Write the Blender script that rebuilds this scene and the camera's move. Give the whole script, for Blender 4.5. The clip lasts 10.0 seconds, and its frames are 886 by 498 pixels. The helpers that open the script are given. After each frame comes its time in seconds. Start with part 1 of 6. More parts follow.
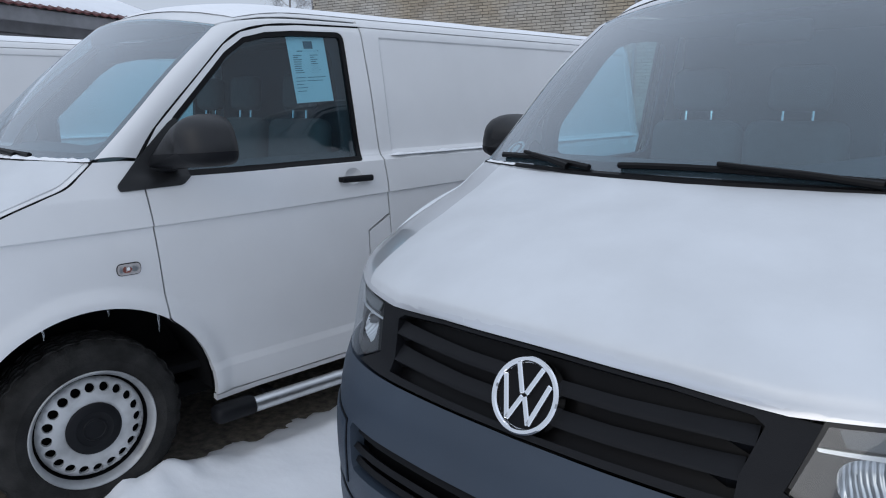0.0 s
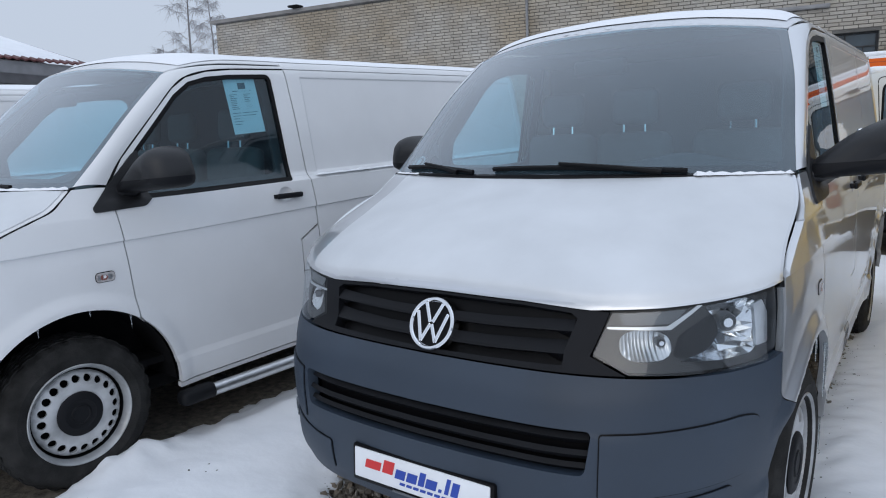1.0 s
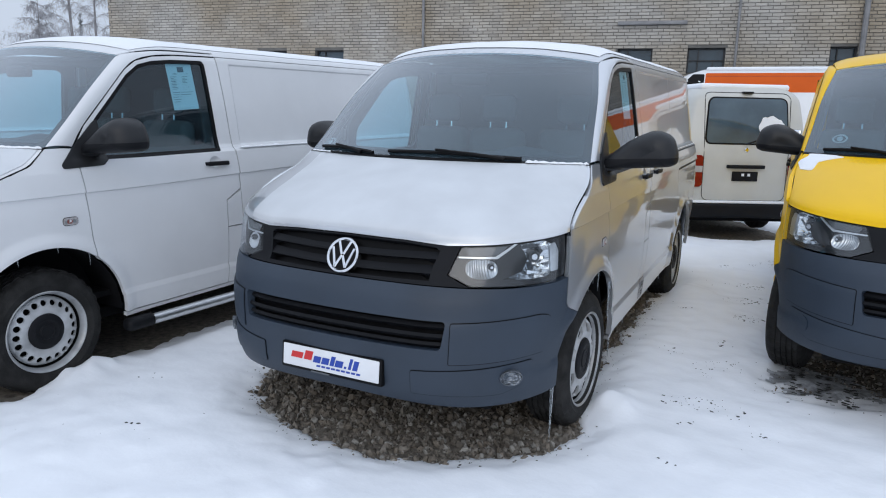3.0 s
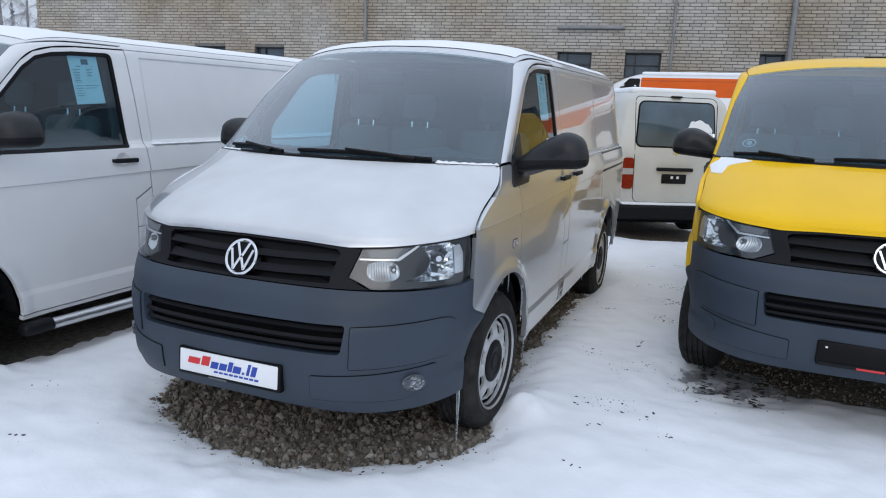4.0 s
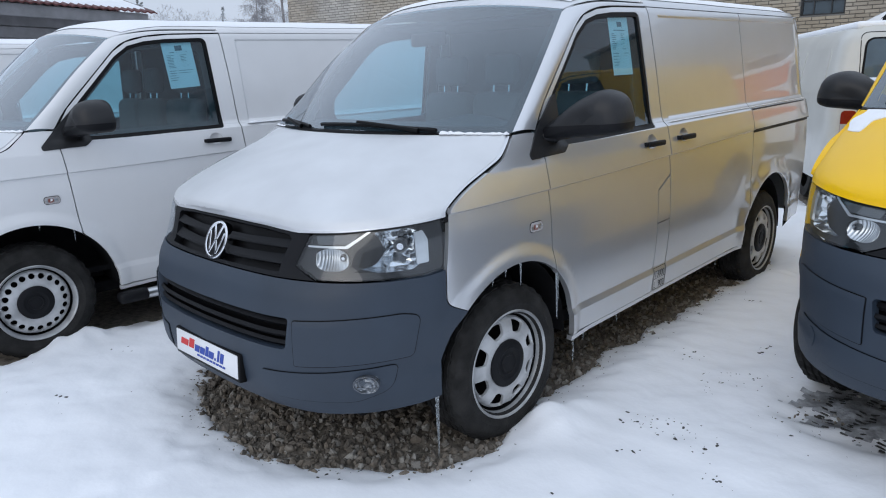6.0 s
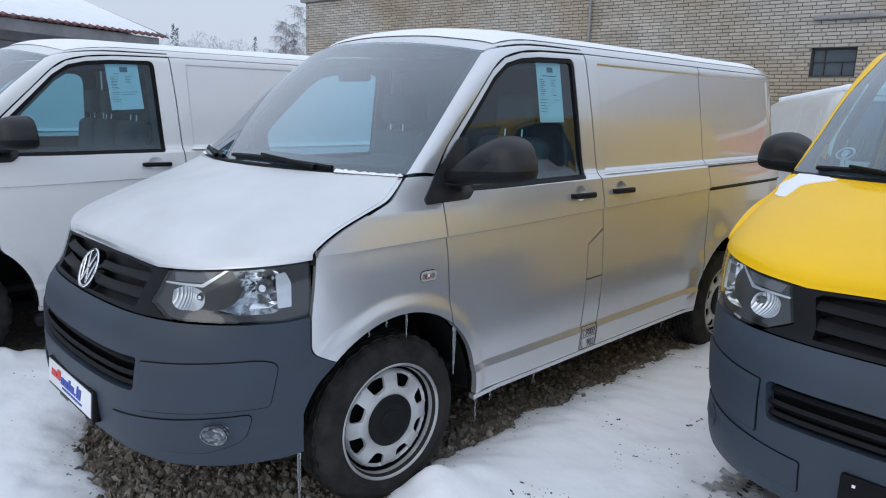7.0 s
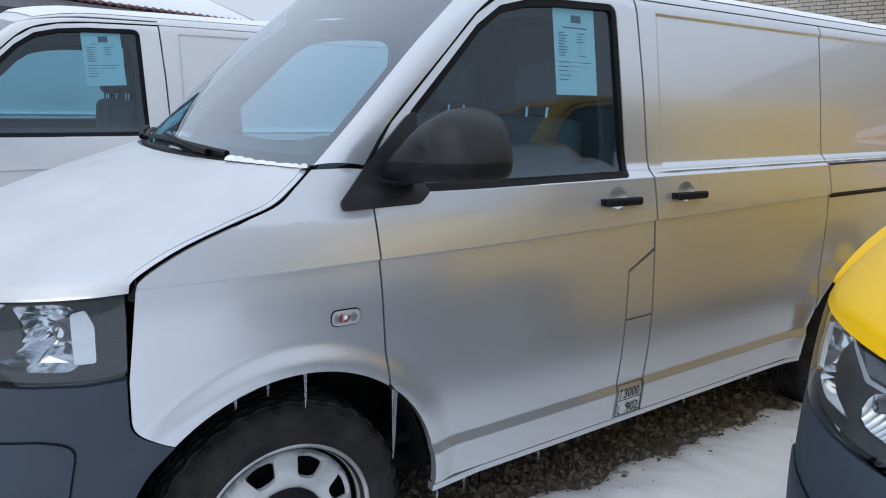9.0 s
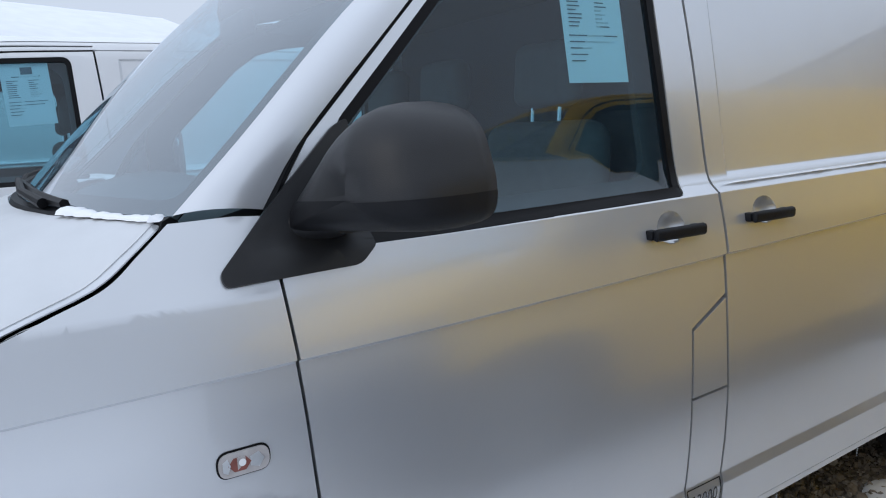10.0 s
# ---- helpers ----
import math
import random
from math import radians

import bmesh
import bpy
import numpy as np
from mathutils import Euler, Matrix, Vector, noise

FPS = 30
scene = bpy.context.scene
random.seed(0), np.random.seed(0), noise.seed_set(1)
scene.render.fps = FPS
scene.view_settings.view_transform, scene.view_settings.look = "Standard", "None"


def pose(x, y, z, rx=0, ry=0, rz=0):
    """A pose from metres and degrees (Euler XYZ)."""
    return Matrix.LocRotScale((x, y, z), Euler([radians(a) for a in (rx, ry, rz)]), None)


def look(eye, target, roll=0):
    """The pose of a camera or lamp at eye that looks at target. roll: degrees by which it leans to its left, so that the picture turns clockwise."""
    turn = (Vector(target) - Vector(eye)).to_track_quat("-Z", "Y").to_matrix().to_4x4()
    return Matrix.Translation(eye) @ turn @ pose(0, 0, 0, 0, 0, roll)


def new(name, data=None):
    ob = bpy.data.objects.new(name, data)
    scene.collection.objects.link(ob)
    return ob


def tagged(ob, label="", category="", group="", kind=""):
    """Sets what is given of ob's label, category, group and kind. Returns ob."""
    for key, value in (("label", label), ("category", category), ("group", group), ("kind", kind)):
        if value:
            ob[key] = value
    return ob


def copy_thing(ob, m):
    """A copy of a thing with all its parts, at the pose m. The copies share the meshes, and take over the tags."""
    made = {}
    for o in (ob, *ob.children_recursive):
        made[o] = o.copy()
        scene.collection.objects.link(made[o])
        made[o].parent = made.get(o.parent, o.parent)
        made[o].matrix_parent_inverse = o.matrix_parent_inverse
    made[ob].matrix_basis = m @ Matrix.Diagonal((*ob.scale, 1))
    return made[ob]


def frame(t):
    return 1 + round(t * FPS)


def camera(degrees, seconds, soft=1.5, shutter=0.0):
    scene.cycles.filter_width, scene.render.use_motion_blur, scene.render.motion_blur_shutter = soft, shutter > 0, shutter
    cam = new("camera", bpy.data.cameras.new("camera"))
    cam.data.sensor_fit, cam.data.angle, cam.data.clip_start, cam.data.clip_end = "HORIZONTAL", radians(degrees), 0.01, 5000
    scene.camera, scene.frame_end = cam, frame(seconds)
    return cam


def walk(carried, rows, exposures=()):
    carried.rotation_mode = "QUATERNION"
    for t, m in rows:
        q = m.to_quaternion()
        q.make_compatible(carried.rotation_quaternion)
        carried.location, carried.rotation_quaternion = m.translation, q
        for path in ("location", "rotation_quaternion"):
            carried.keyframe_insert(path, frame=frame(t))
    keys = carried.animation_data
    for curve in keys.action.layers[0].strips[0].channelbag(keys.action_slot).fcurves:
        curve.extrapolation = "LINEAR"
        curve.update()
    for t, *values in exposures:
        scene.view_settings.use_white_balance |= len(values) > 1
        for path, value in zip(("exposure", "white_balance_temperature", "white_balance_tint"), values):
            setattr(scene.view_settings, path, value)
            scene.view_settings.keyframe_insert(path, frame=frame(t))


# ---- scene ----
cam = camera(65.7, 10.0, soft=1.1)
PATH = [
    (0, (0.809, -1.925, 1.518), (-0.539, -0.501, 1.122), 0.1),
    (0.5, (1.064, -2.216, 1.512), (-0.205, -0.722, 1.115), -0.5),
    (1, (1.260, -2.457, 1.507), (0.091, -0.868, 1.177), -2.3),
    (1.5, (1.413, -2.775, 1.557), (0.377, -1.106, 1.181), -1.1),
    (2, (1.657, -2.973, 1.538), (0.700, -1.271, 1.106), -0.8),
    (3.3, (1.786, -3.350, 1.567), (0.928, -1.583, 1.189), 2.2),
    (3.5, (1.790, -3.311, 1.566), (0.980, -1.523, 1.183), 2.2),
    (4, (1.942, -3.175, 1.563), (1.181, -1.365, 1.183), 2.2),
    (4.5, (2.135, -2.969, 1.551), (1.082, -1.318, 1.144), 1.5),
    (5, (2.231, -2.685, 1.543), (1.122, -1.095, 1.049), 2.6),
    (5.2, (2.277, -2.562, 1.569), (1.130, -0.999, 1.079), 2.7),
    (6.3, (2.803, -2.037, 1.561), (1.397, -0.700, 1.076), -1.4),
    (6.5, (2.855, -1.923, 1.548), (1.439, -0.596, 1.066), -0.1),
    (7, (2.919, -1.679, 1.565), (1.512, -0.308, 1.190), 1.8),
    (7.5, (3.035, -1.408, 1.570), (1.490, -0.217, 1.125), 3.8),
    (8, (2.992, -1.171, 1.542), (1.438, 0.001, 1.080), 3.7),
    (8.5, (2.769, -0.892, 1.523), (1.195, 0.273, 1.121), 2.4),
    (9, (2.556, -0.621, 1.501), (0.939, 0.484, 1.098), 2.1),
    (9.5, (2.295, -0.334, 1.492), (0.666, 0.739, 1.048), 0.7),
    (10, (2.015, -0.096, 1.459), (0.342, 0.946, 1.121), -2.0),
]
walk(cam, [(t, look(eye, target, roll)) for t, eye, target, roll in PATH], exposures=[(0, -0.24), (1, -0.16), (2, -0.05), (4.5, -0.04), (6.5, -0.05), (8, 0.05), (9, 0.03), (10, 0.03)])


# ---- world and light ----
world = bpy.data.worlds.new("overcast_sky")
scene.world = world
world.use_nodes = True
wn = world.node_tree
sky = wn.nodes.new("ShaderNodeTexSky")
sky.sky_type, sky.sun_disc = "NISHITA", False
sky.sun_elevation, sky.sun_rotation = radians(27), radians(162)
sky.air_density, sky.dust_density, sky.ozone_density = 1.0, 6.0, 1.5
flat = wn.nodes.new("ShaderNodeRGB")
flat.outputs[0].default_value = (0.745, 0.85, 1.025, 1)
mixw = wn.nodes.new("ShaderNodeMix")
mixw.data_type, mixw.inputs[0].default_value = "RGBA", 0.93
scaled = wn.nodes.new("ShaderNodeMix")
scaled.data_type, scaled.blend_type, scaled.inputs[0].default_value = "RGBA", "MULTIPLY", 1.0
scaled.inputs[7].default_value = (0.1, 0.1, 0.1, 1)
wn.links.new(sky.outputs[0], scaled.inputs[6])
wn.links.new(scaled.outputs[2], mixw.inputs[6])
wn.links.new(flat.outputs[0], mixw.inputs[7])
bg = wn.nodes["Background"]
bg.inputs[1].default_value = 0.86
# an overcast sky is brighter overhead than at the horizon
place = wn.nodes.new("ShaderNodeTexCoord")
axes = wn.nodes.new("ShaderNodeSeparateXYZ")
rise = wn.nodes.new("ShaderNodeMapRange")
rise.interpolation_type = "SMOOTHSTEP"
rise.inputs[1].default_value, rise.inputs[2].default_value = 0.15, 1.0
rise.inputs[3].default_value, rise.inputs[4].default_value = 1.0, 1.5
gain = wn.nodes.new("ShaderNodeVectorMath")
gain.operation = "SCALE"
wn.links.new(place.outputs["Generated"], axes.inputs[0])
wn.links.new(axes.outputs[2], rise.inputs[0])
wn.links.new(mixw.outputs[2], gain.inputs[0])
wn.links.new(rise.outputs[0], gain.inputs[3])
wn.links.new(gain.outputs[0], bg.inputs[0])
sun = new("sun", bpy.data.lights.new("sun", "SUN"))
sun.data.energy, sun.data.angle, sun.data.color = 0.5, radians(40), (1.0, 0.97, 0.93)
sun.matrix_world = look((0, 0, 10), (-2.6, 8.0, 5.8))


# ---- materials ----
def mat(name, color, rough=0.5, metal=0.0, var=0.15, scale=6.0, bump=0.0, bump_scale=60.0, coat=0.0, spec=0.5, fine=0.0, trans=0.0):
    m = bpy.data.materials.new(name)
    m.use_nodes = True
    t = m.node_tree
    p = t.nodes["Principled BSDF"]
    p.inputs["Roughness"].default_value = rough
    p.inputs["Metallic"].default_value = metal
    p.inputs["Coat Weight"].default_value = coat
    p.inputs["Coat Roughness"].default_value = 0.03
    p.inputs["Specular IOR Level"].default_value = spec
    p.inputs["Transmission Weight"].default_value = trans
    tc = t.nodes.new("ShaderNodeTexCoord")
    n1 = t.nodes.new("ShaderNodeTexNoise")
    n1.inputs["Scale"].default_value, n1.inputs["Detail"].default_value = scale, 5
    t.links.new(tc.outputs["Object"], n1.inputs["Vector"])
    ramp = t.nodes.new("ShaderNodeValToRGB")
    lo, hi = [max(0.0, c * (1 - var)) for c in color], [min(1.0, c * (1 + var)) for c in color]
    ramp.color_ramp.elements[0].color, ramp.color_ramp.elements[1].color = (*lo, 1), (*hi, 1)
    ramp.color_ramp.elements[0].position, ramp.color_ramp.elements[1].position = 0.3, 0.7
    t.links.new(n1.outputs["Fac"], ramp.inputs[0])
    t.links.new(ramp.outputs[0], p.inputs["Base Color"])
    if fine:
        r2 = t.nodes.new("ShaderNodeMapRange")
        r2.inputs[3].default_value, r2.inputs[4].default_value = max(0.0, rough - fine), min(1.0, rough + fine)
        t.links.new(n1.outputs["Fac"], r2.inputs[0])
        t.links.new(r2.outputs[0], p.inputs["Roughness"])
    if bump:
        n2 = t.nodes.new("ShaderNodeTexNoise")
        n2.inputs["Scale"].default_value, n2.inputs["Detail"].default_value = bump_scale, 4
        t.links.new(tc.outputs["Object"], n2.inputs["Vector"])
        b = t.nodes.new("ShaderNodeBump")
        b.inputs["Strength"].default_value, b.inputs["Distance"].default_value = bump, 0.01
        t.links.new(n2.outputs["Fac"], b.inputs["Height"])
        t.links.new(b.outputs[0], p.inputs["Normal"])
    return m


SILVER = mat("silver_metallic_paint", (0.645, 0.66, 0.685), 0.30, 0.68, 0.02, 3, coat=0.9)
WHITE = mat("white_paint", (0.72, 0.73, 0.745), 0.30, 0.0, 0.03, 3, coat=0.6)
YELLOW = mat("yellow_paint", (0.90, 0.53, 0.0), 0.42, 0.0, 0.03, 3, coat=0.30, spec=0.2)
CREAM = mat("off_white_paint", (0.56, 0.56, 0.53), 0.35, 0.0, 0.05, 3, coat=0.3)
ORANGE = mat("orange_paint", (0.66, 0.105, 0.008), 0.5, 0.0, 0.05, 3, spec=0.2)
BUMPER = mat("grey_unpainted_plastic", (0.0255, 0.0385, 0.059), 0.5, 0.0, 0.12, 4, 0.12, 900, fine=0.08)
MIRROR = mat("black_grained_plastic", (0.013, 0.0135, 0.0155), 0.46, 0.0, 0.12, 8, 0.12, 700, spec=0.42)
BLACK = mat("black_plastic", (0.0065, 0.007, 0.009), 0.55, 0.0, 0.15, 8, 0.1, 700, spec=0.2)
SEAL = mat("black_rubber_seal", (0.004, 0.004, 0.005), 0.45, 0.0, 0.1, 8, spec=0.16)
DARK = mat("dark_underbody", (0.010, 0.010, 0.011), 0.9, 0.0, 0.3, 8, spec=0.1)
TYRE = mat("worn_rubber_tyre", (0.018, 0.0175, 0.017), 0.75, 0.0, 0.6, 12, 0.3, 120, spec=0.25)
STEEL = mat("painted_steel_wheel", (0.36, 0.37, 0.38), 0.42, 0.35, 0.30, 11, 0.05, 90, fine=0.1)
DISC = mat("silver_painted_wheel_disc", (0.50, 0.51, 0.52), 0.40, 0.25, 0.30, 9, 0.04, 90, fine=0.1)
CHROME = mat("chrome", (0.82, 0.83, 0.85), 0.08, 1.0, 0.02, 5)
ALU = mat("brushed_aluminium_tube", (0.62, 0.63, 0.64), 0.32, 1.0, 0.06, 20)
LAMPGREY = mat("lamp_housing_grey", (0.10, 0.11, 0.12), 0.35, 0.0, 0.1, 9)
CLOTH = mat("grey_seat_cloth", (0.078, 0.090, 0.098), 0.9, 0.0, 0.12, 30, 0.2, 500)
TRIM = mat("dark_grey_cab_plastic", (0.045, 0.05, 0.055), 0.6, 0.0, 0.12, 10, 0.1, 400)
LINER = mat("grey_cab_lining", (0.030, 0.043, 0.052), 0.85, 0.0, 0.08, 10)
PAPER = mat("white_paper", (0.78, 0.86, 0.90), 0.7, 0.0, 0.02, 10)
INK = mat("grey_ink", (0.12, 0.16, 0.2), 0.7, 0.0, 0.1, 10)
FADED = mat("faded_sticker_film", (0.30, 0.36, 0.38), 0.6, 0.0, 0.3, 60)
REDINK = mat("red_print", (0.62, 0.03, 0.03), 0.5, 0.0, 0.05, 10)
BLUEINK = mat("blue_print", (0.02, 0.06, 0.36), 0.5, 0.0, 0.05, 10)
PLATE = mat("white_plate", (0.80, 0.81, 0.83), 0.35, 0.0, 0.03, 10)
AMBER = mat("indicator_lens", (0.42, 0.40, 0.40), 0.12, 0.0, 0.15, 40)
RUST = mat("brown_bulb_socket", (0.22, 0.07, 0.055), 0.3, 0.0, 0.2, 40)
REDLENS = mat("red_lens", (0.21, 0.009, 0.009), 0.2, 0.0, 0.2, 30)
SNOW = mat("snow", (0.88, 0.90, 0.935), 0.75, 0.0, 0.035, 3.0, 0.22, 26, spec=0.3)
THINSNOW = mat("frosted_snow", (0.65, 0.668, 0.69), 0.46, 0.25, 0.06, 4.0, 0.06, 45, spec=0.4)
ICE = mat("icicle_ice", (0.70, 0.76, 0.80), 0.12, 0.0, 0.1, 60, trans=0.9)


def facet(m, scale, strength):
    """Adds the small facets of a lamp reflector."""
    t = m.node_tree
    tc = t.nodes.new("ShaderNodeTexCoord")
    v = t.nodes.new("ShaderNodeTexVoronoi")
    v.inputs["Scale"].default_value = scale
    t.links.new(tc.outputs["Object"], v.inputs["Vector"])
    b = t.nodes.new("ShaderNodeBump")
    b.inputs["Strength"].default_value, b.inputs["Distance"].default_value = strength, 0.02
    t.links.new(v.outputs["Distance"], b.inputs["Height"])
    t.links.new(b.outputs[0], t.nodes["Principled BSDF"].inputs["Normal"])


REFL_MAIN = mat("faceted_lamp_reflector", (0.80, 0.83, 0.86), 0.15, 1.0, 0.05, 40)
REFL_SATIN = mat("satin_lamp_reflector", (0.70, 0.72, 0.74), 0.28, 0.9, 0.05, 40)
FOG = mat("dull_fog_reflector", (0.24, 0.255, 0.28), 0.30, 0.9, 0.2, 60)
facet(FOG, 60, 0.6)
BEZEL = mat("dark_lamp_bezel", (0.012, 0.013, 0.015), 0.38, 0.0, 0.05, 10)


def glass_mat(name, color, alpha, film=0.0, rough=0.0, power=3.6, gain=0.85):
    """Window glass: a tinted clear sheet with a mirror-like face and a thin, uneven bluish diffuse film."""
    m = bpy.data.materials.new(name)
    m.use_nodes = True
    t = m.node_tree
    t.nodes.remove(t.nodes["Principled BSDF"])
    clear = t.nodes.new("ShaderNodeBsdfTransparent")
    clear.inputs[0].default_value = (*color, 1)
    shine = t.nodes.new("ShaderNodeBsdfGlossy")
    shine.inputs["Roughness"].default_value = rough
    shine.inputs[0].default_value = (0.95, 0.97, 1, 1)
    f = t.nodes.new("ShaderNodeLayerWeight")
    f.inputs[0].default_value = 0.5
    steep = t.nodes.new("ShaderNodeMath")
    steep.operation = "POWER"
    steep.inputs[1].default_value = power
    amp = t.nodes.new("ShaderNodeMath")
    amp.operation, amp.use_clamp = "MULTIPLY_ADD", True
    amp.inputs[1].default_value, amp.inputs[2].default_value = gain, alpha
    t.links.new(f.outputs["Facing"], steep.inputs[0])
    t.links.new(steep.outputs[0], amp.inputs[0])
    under = clear
    if film:
        film_bsdf = t.nodes.new("ShaderNodeBsdfDiffuse")
        film_bsdf.inputs[0].default_value = (0.42, 0.63, 0.80, 1)
        tc = t.nodes.new("ShaderNodeTexCoord")
        nz = t.nodes.new("ShaderNodeTexNoise")
        nz.inputs["Scale"].default_value, nz.inputs["Detail"].default_value = 3.0, 6
        t.links.new(tc.outputs["Object"], nz.inputs["Vector"])
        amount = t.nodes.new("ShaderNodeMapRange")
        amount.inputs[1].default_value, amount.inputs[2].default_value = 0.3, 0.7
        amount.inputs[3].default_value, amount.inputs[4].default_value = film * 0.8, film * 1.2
        t.links.new(nz.outputs["Fac"], amount.inputs[0])
        under = t.nodes.new("ShaderNodeMixShader")
        t.links.new(amount.outputs[0], under.inputs[0])
        t.links.new(clear.outputs[0], under.inputs[1])
        t.links.new(film_bsdf.outputs[0], under.inputs[2])
    mix = t.nodes.new("ShaderNodeMixShader")
    t.links.new(amp.outputs[0], mix.inputs[0])
    t.links.new(under.outputs[0], mix.inputs[1])
    t.links.new(shine.outputs[0], mix.inputs[2])
    t.links.new(mix.outputs[0], t.nodes["Material Output"].inputs[0])
    return m


GLASS = glass_mat("tinted_window_glass", (0.43, 0.68, 0.75), 0.05, 0.017, gain=0.6)
SCREEN = glass_mat("bluish_windscreen_glass", (0.54, 0.78, 0.86), 0.045, 0.082, power=2.1)
LENS = glass_mat("clear_lamp_lens", (0.90, 0.92, 0.93), 0.06, gain=0.45)


# ---- mesh helpers ----
def thing(name, label, category, group="", kind=""):
    return tagged(new(name), label, category, group, kind)


def link_mesh(name, me, material, parent=None, label="", smooth=None):
    ob = new(name, me)
    if material:
        me.materials.append(material)
    if parent:
        ob.parent = parent
    if smooth is not None and len(me.polygons):
        me.polygons.foreach_set("use_smooth", [smooth] * len(me.polygons))
    if label:
        ob["label"] = label
    return ob


def part(name, bm, material, parent=None, label="", smooth=True, sharp=35):
    """One bmesh as one mesh object."""
    bm.normal_update()
    for f in bm.faces:
        f.smooth = smooth
    if smooth:
        for e in bm.edges:
            if len(e.link_faces) == 2 and e.calc_face_angle(0) > radians(sharp):
                e.smooth = False
    me = bpy.data.meshes.new(name)
    bm.to_mesh(me)
    bm.free()
    return link_mesh(name, me, material, parent, label)


def box(x0, x1, y0, y1, z0, z1, bevel=0.01, seg=2, m=None):
    bm = bmesh.new()
    bmesh.ops.create_cube(bm, size=1)
    bmesh.ops.transform(bm, verts=bm.verts, matrix=Matrix.LocRotScale(((x0 + x1) / 2, (y0 + y1) / 2, (z0 + z1) / 2), None, (x1 - x0, y1 - y0, z1 - z0)))
    if bevel:
        bmesh.ops.bevel(bm, geom=bm.edges[:], offset=bevel, segments=seg, affect="EDGES", profile=0.5)
    if m:
        bmesh.ops.transform(bm, verts=bm.verts, matrix=m)
    return bm


def tube(points, radius, sides=8, taper=None):
    """A round bar along points."""
    bm = bmesh.new()
    pts = [Vector(p) for p in points]
    rings = []
    for i, p in enumerate(pts):
        d = (pts[min(i + 1, len(pts) - 1)] - pts[max(i - 1, 0)]).normalized()
        a = d.orthogonal().normalized() if i == 0 else (a - d * a.dot(d)).normalized()
        b = d.cross(a)
        r = radius if taper is None else radius + (taper - radius) * i / (len(pts) - 1)
        rings.append([bm.verts.new(p + (a * math.cos(k * math.tau / sides) + b * math.sin(k * math.tau / sides)) * r) for k in range(sides)])
    for r0, r1 in zip(rings, rings[1:]):
        for k in range(sides):
            bm.faces.new((r0[k], r0[(k + 1) % sides], r1[(k + 1) % sides], r1[k]))
    bm.faces.new(rings[0][::-1])
    bm.faces.new(rings[-1])
    return bm


def lathe(profile, steps=48):
    """Turns (radius, x) pairs about the x axis."""
    bm = bmesh.new()
    rings = []
    for r, x in profile:
        if r < 1e-6:
            rings.append([bm.verts.new((x, 0, 0))] * steps)
        else:
            rings.append([bm.verts.new((x, r * math.cos(k * math.tau / steps), r * math.sin(k * math.tau / steps))) for k in range(steps)])
    for a, b in zip(rings, rings[1:]):
        for k in range(steps):
            f = []
            for v in (a[k], a[(k + 1) % steps], b[(k + 1) % steps], b[k]):
                if v not in f:
                    f.append(v)
            if len(f) > 2:
                bm.faces.new(f)
    bmesh.ops.recalc_face_normals(bm, faces=bm.faces)
    return bm


def spline(points, n=12):
    """A smooth curve through points, n steps a span."""
    p = np.array(points, float)
    p = np.vstack([2 * p[0] - p[1], p, 2 * p[-1] - p[-2]])
    out = []
    for i in range(1, len(p) - 2):
        for k in range(n):
            t = k / n
            out.append(0.5 * (2 * p[i] + (p[i + 1] - p[i - 1]) * t + (2 * p[i - 1] - 5 * p[i] + 4 * p[i + 1] - p[i + 2]) * t * t + (3 * p[i] - p[i - 1] - 3 * p[i + 1] + p[i + 2]) * t ** 3))
    out.append(p[-2])
    return np.array(out)


def rounded(poly, radii, n=5):
    """Rounds the corners of a polygon; radii: one for all or one each."""
    out = []
    count = len(poly)
    for i, p in enumerate(poly):
        r = radii[i] if isinstance(radii, (list, tuple)) else radii
        p = Vector(p)
        a, b = Vector(poly[i - 1]) - p, Vector(poly[(i + 1) % count]) - p
        r = min(r, a.length * 0.45, b.length * 0.45)
        if r <= 0:
            out.append(tuple(p))
            continue
        p0, p1 = p + a.normalized() * r, p + b.normalized() * r
        for k in range(n + 1):
            t = k / n
            out.append(tuple((1 - t) ** 2 * p0 + 2 * t * (1 - t) * p + t * t * p1))
    return out


def inset(poly, g):
    """Draws a polygon in by g."""
    pts = [Vector(p) for p in poly]
    area = sum(pts[i - 1].x * pts[i].y - pts[i].x * pts[i - 1].y for i in range(len(pts)))
    sgn, out = (1 if area > 0 else -1), []
    for i, p in enumerate(pts):
        d0, d1 = (p - pts[i - 1]), (pts[(i + 1) % len(pts)] - p)
        if d0.length < 1e-7 or d1.length < 1e-7:
            continue
        n0, n1 = Vector((-d0.y, d0.x)).normalized() * sgn, Vector((-d1.y, d1.x)).normalized() * sgn
        m = n0 + n1
        if m.length < 0.2:
            out.append(tuple(p + n0 * g))
        else:
            m.normalize()
            out.append(tuple(p + m * (g / max(0.4, m.dot(n0)))))
    return out


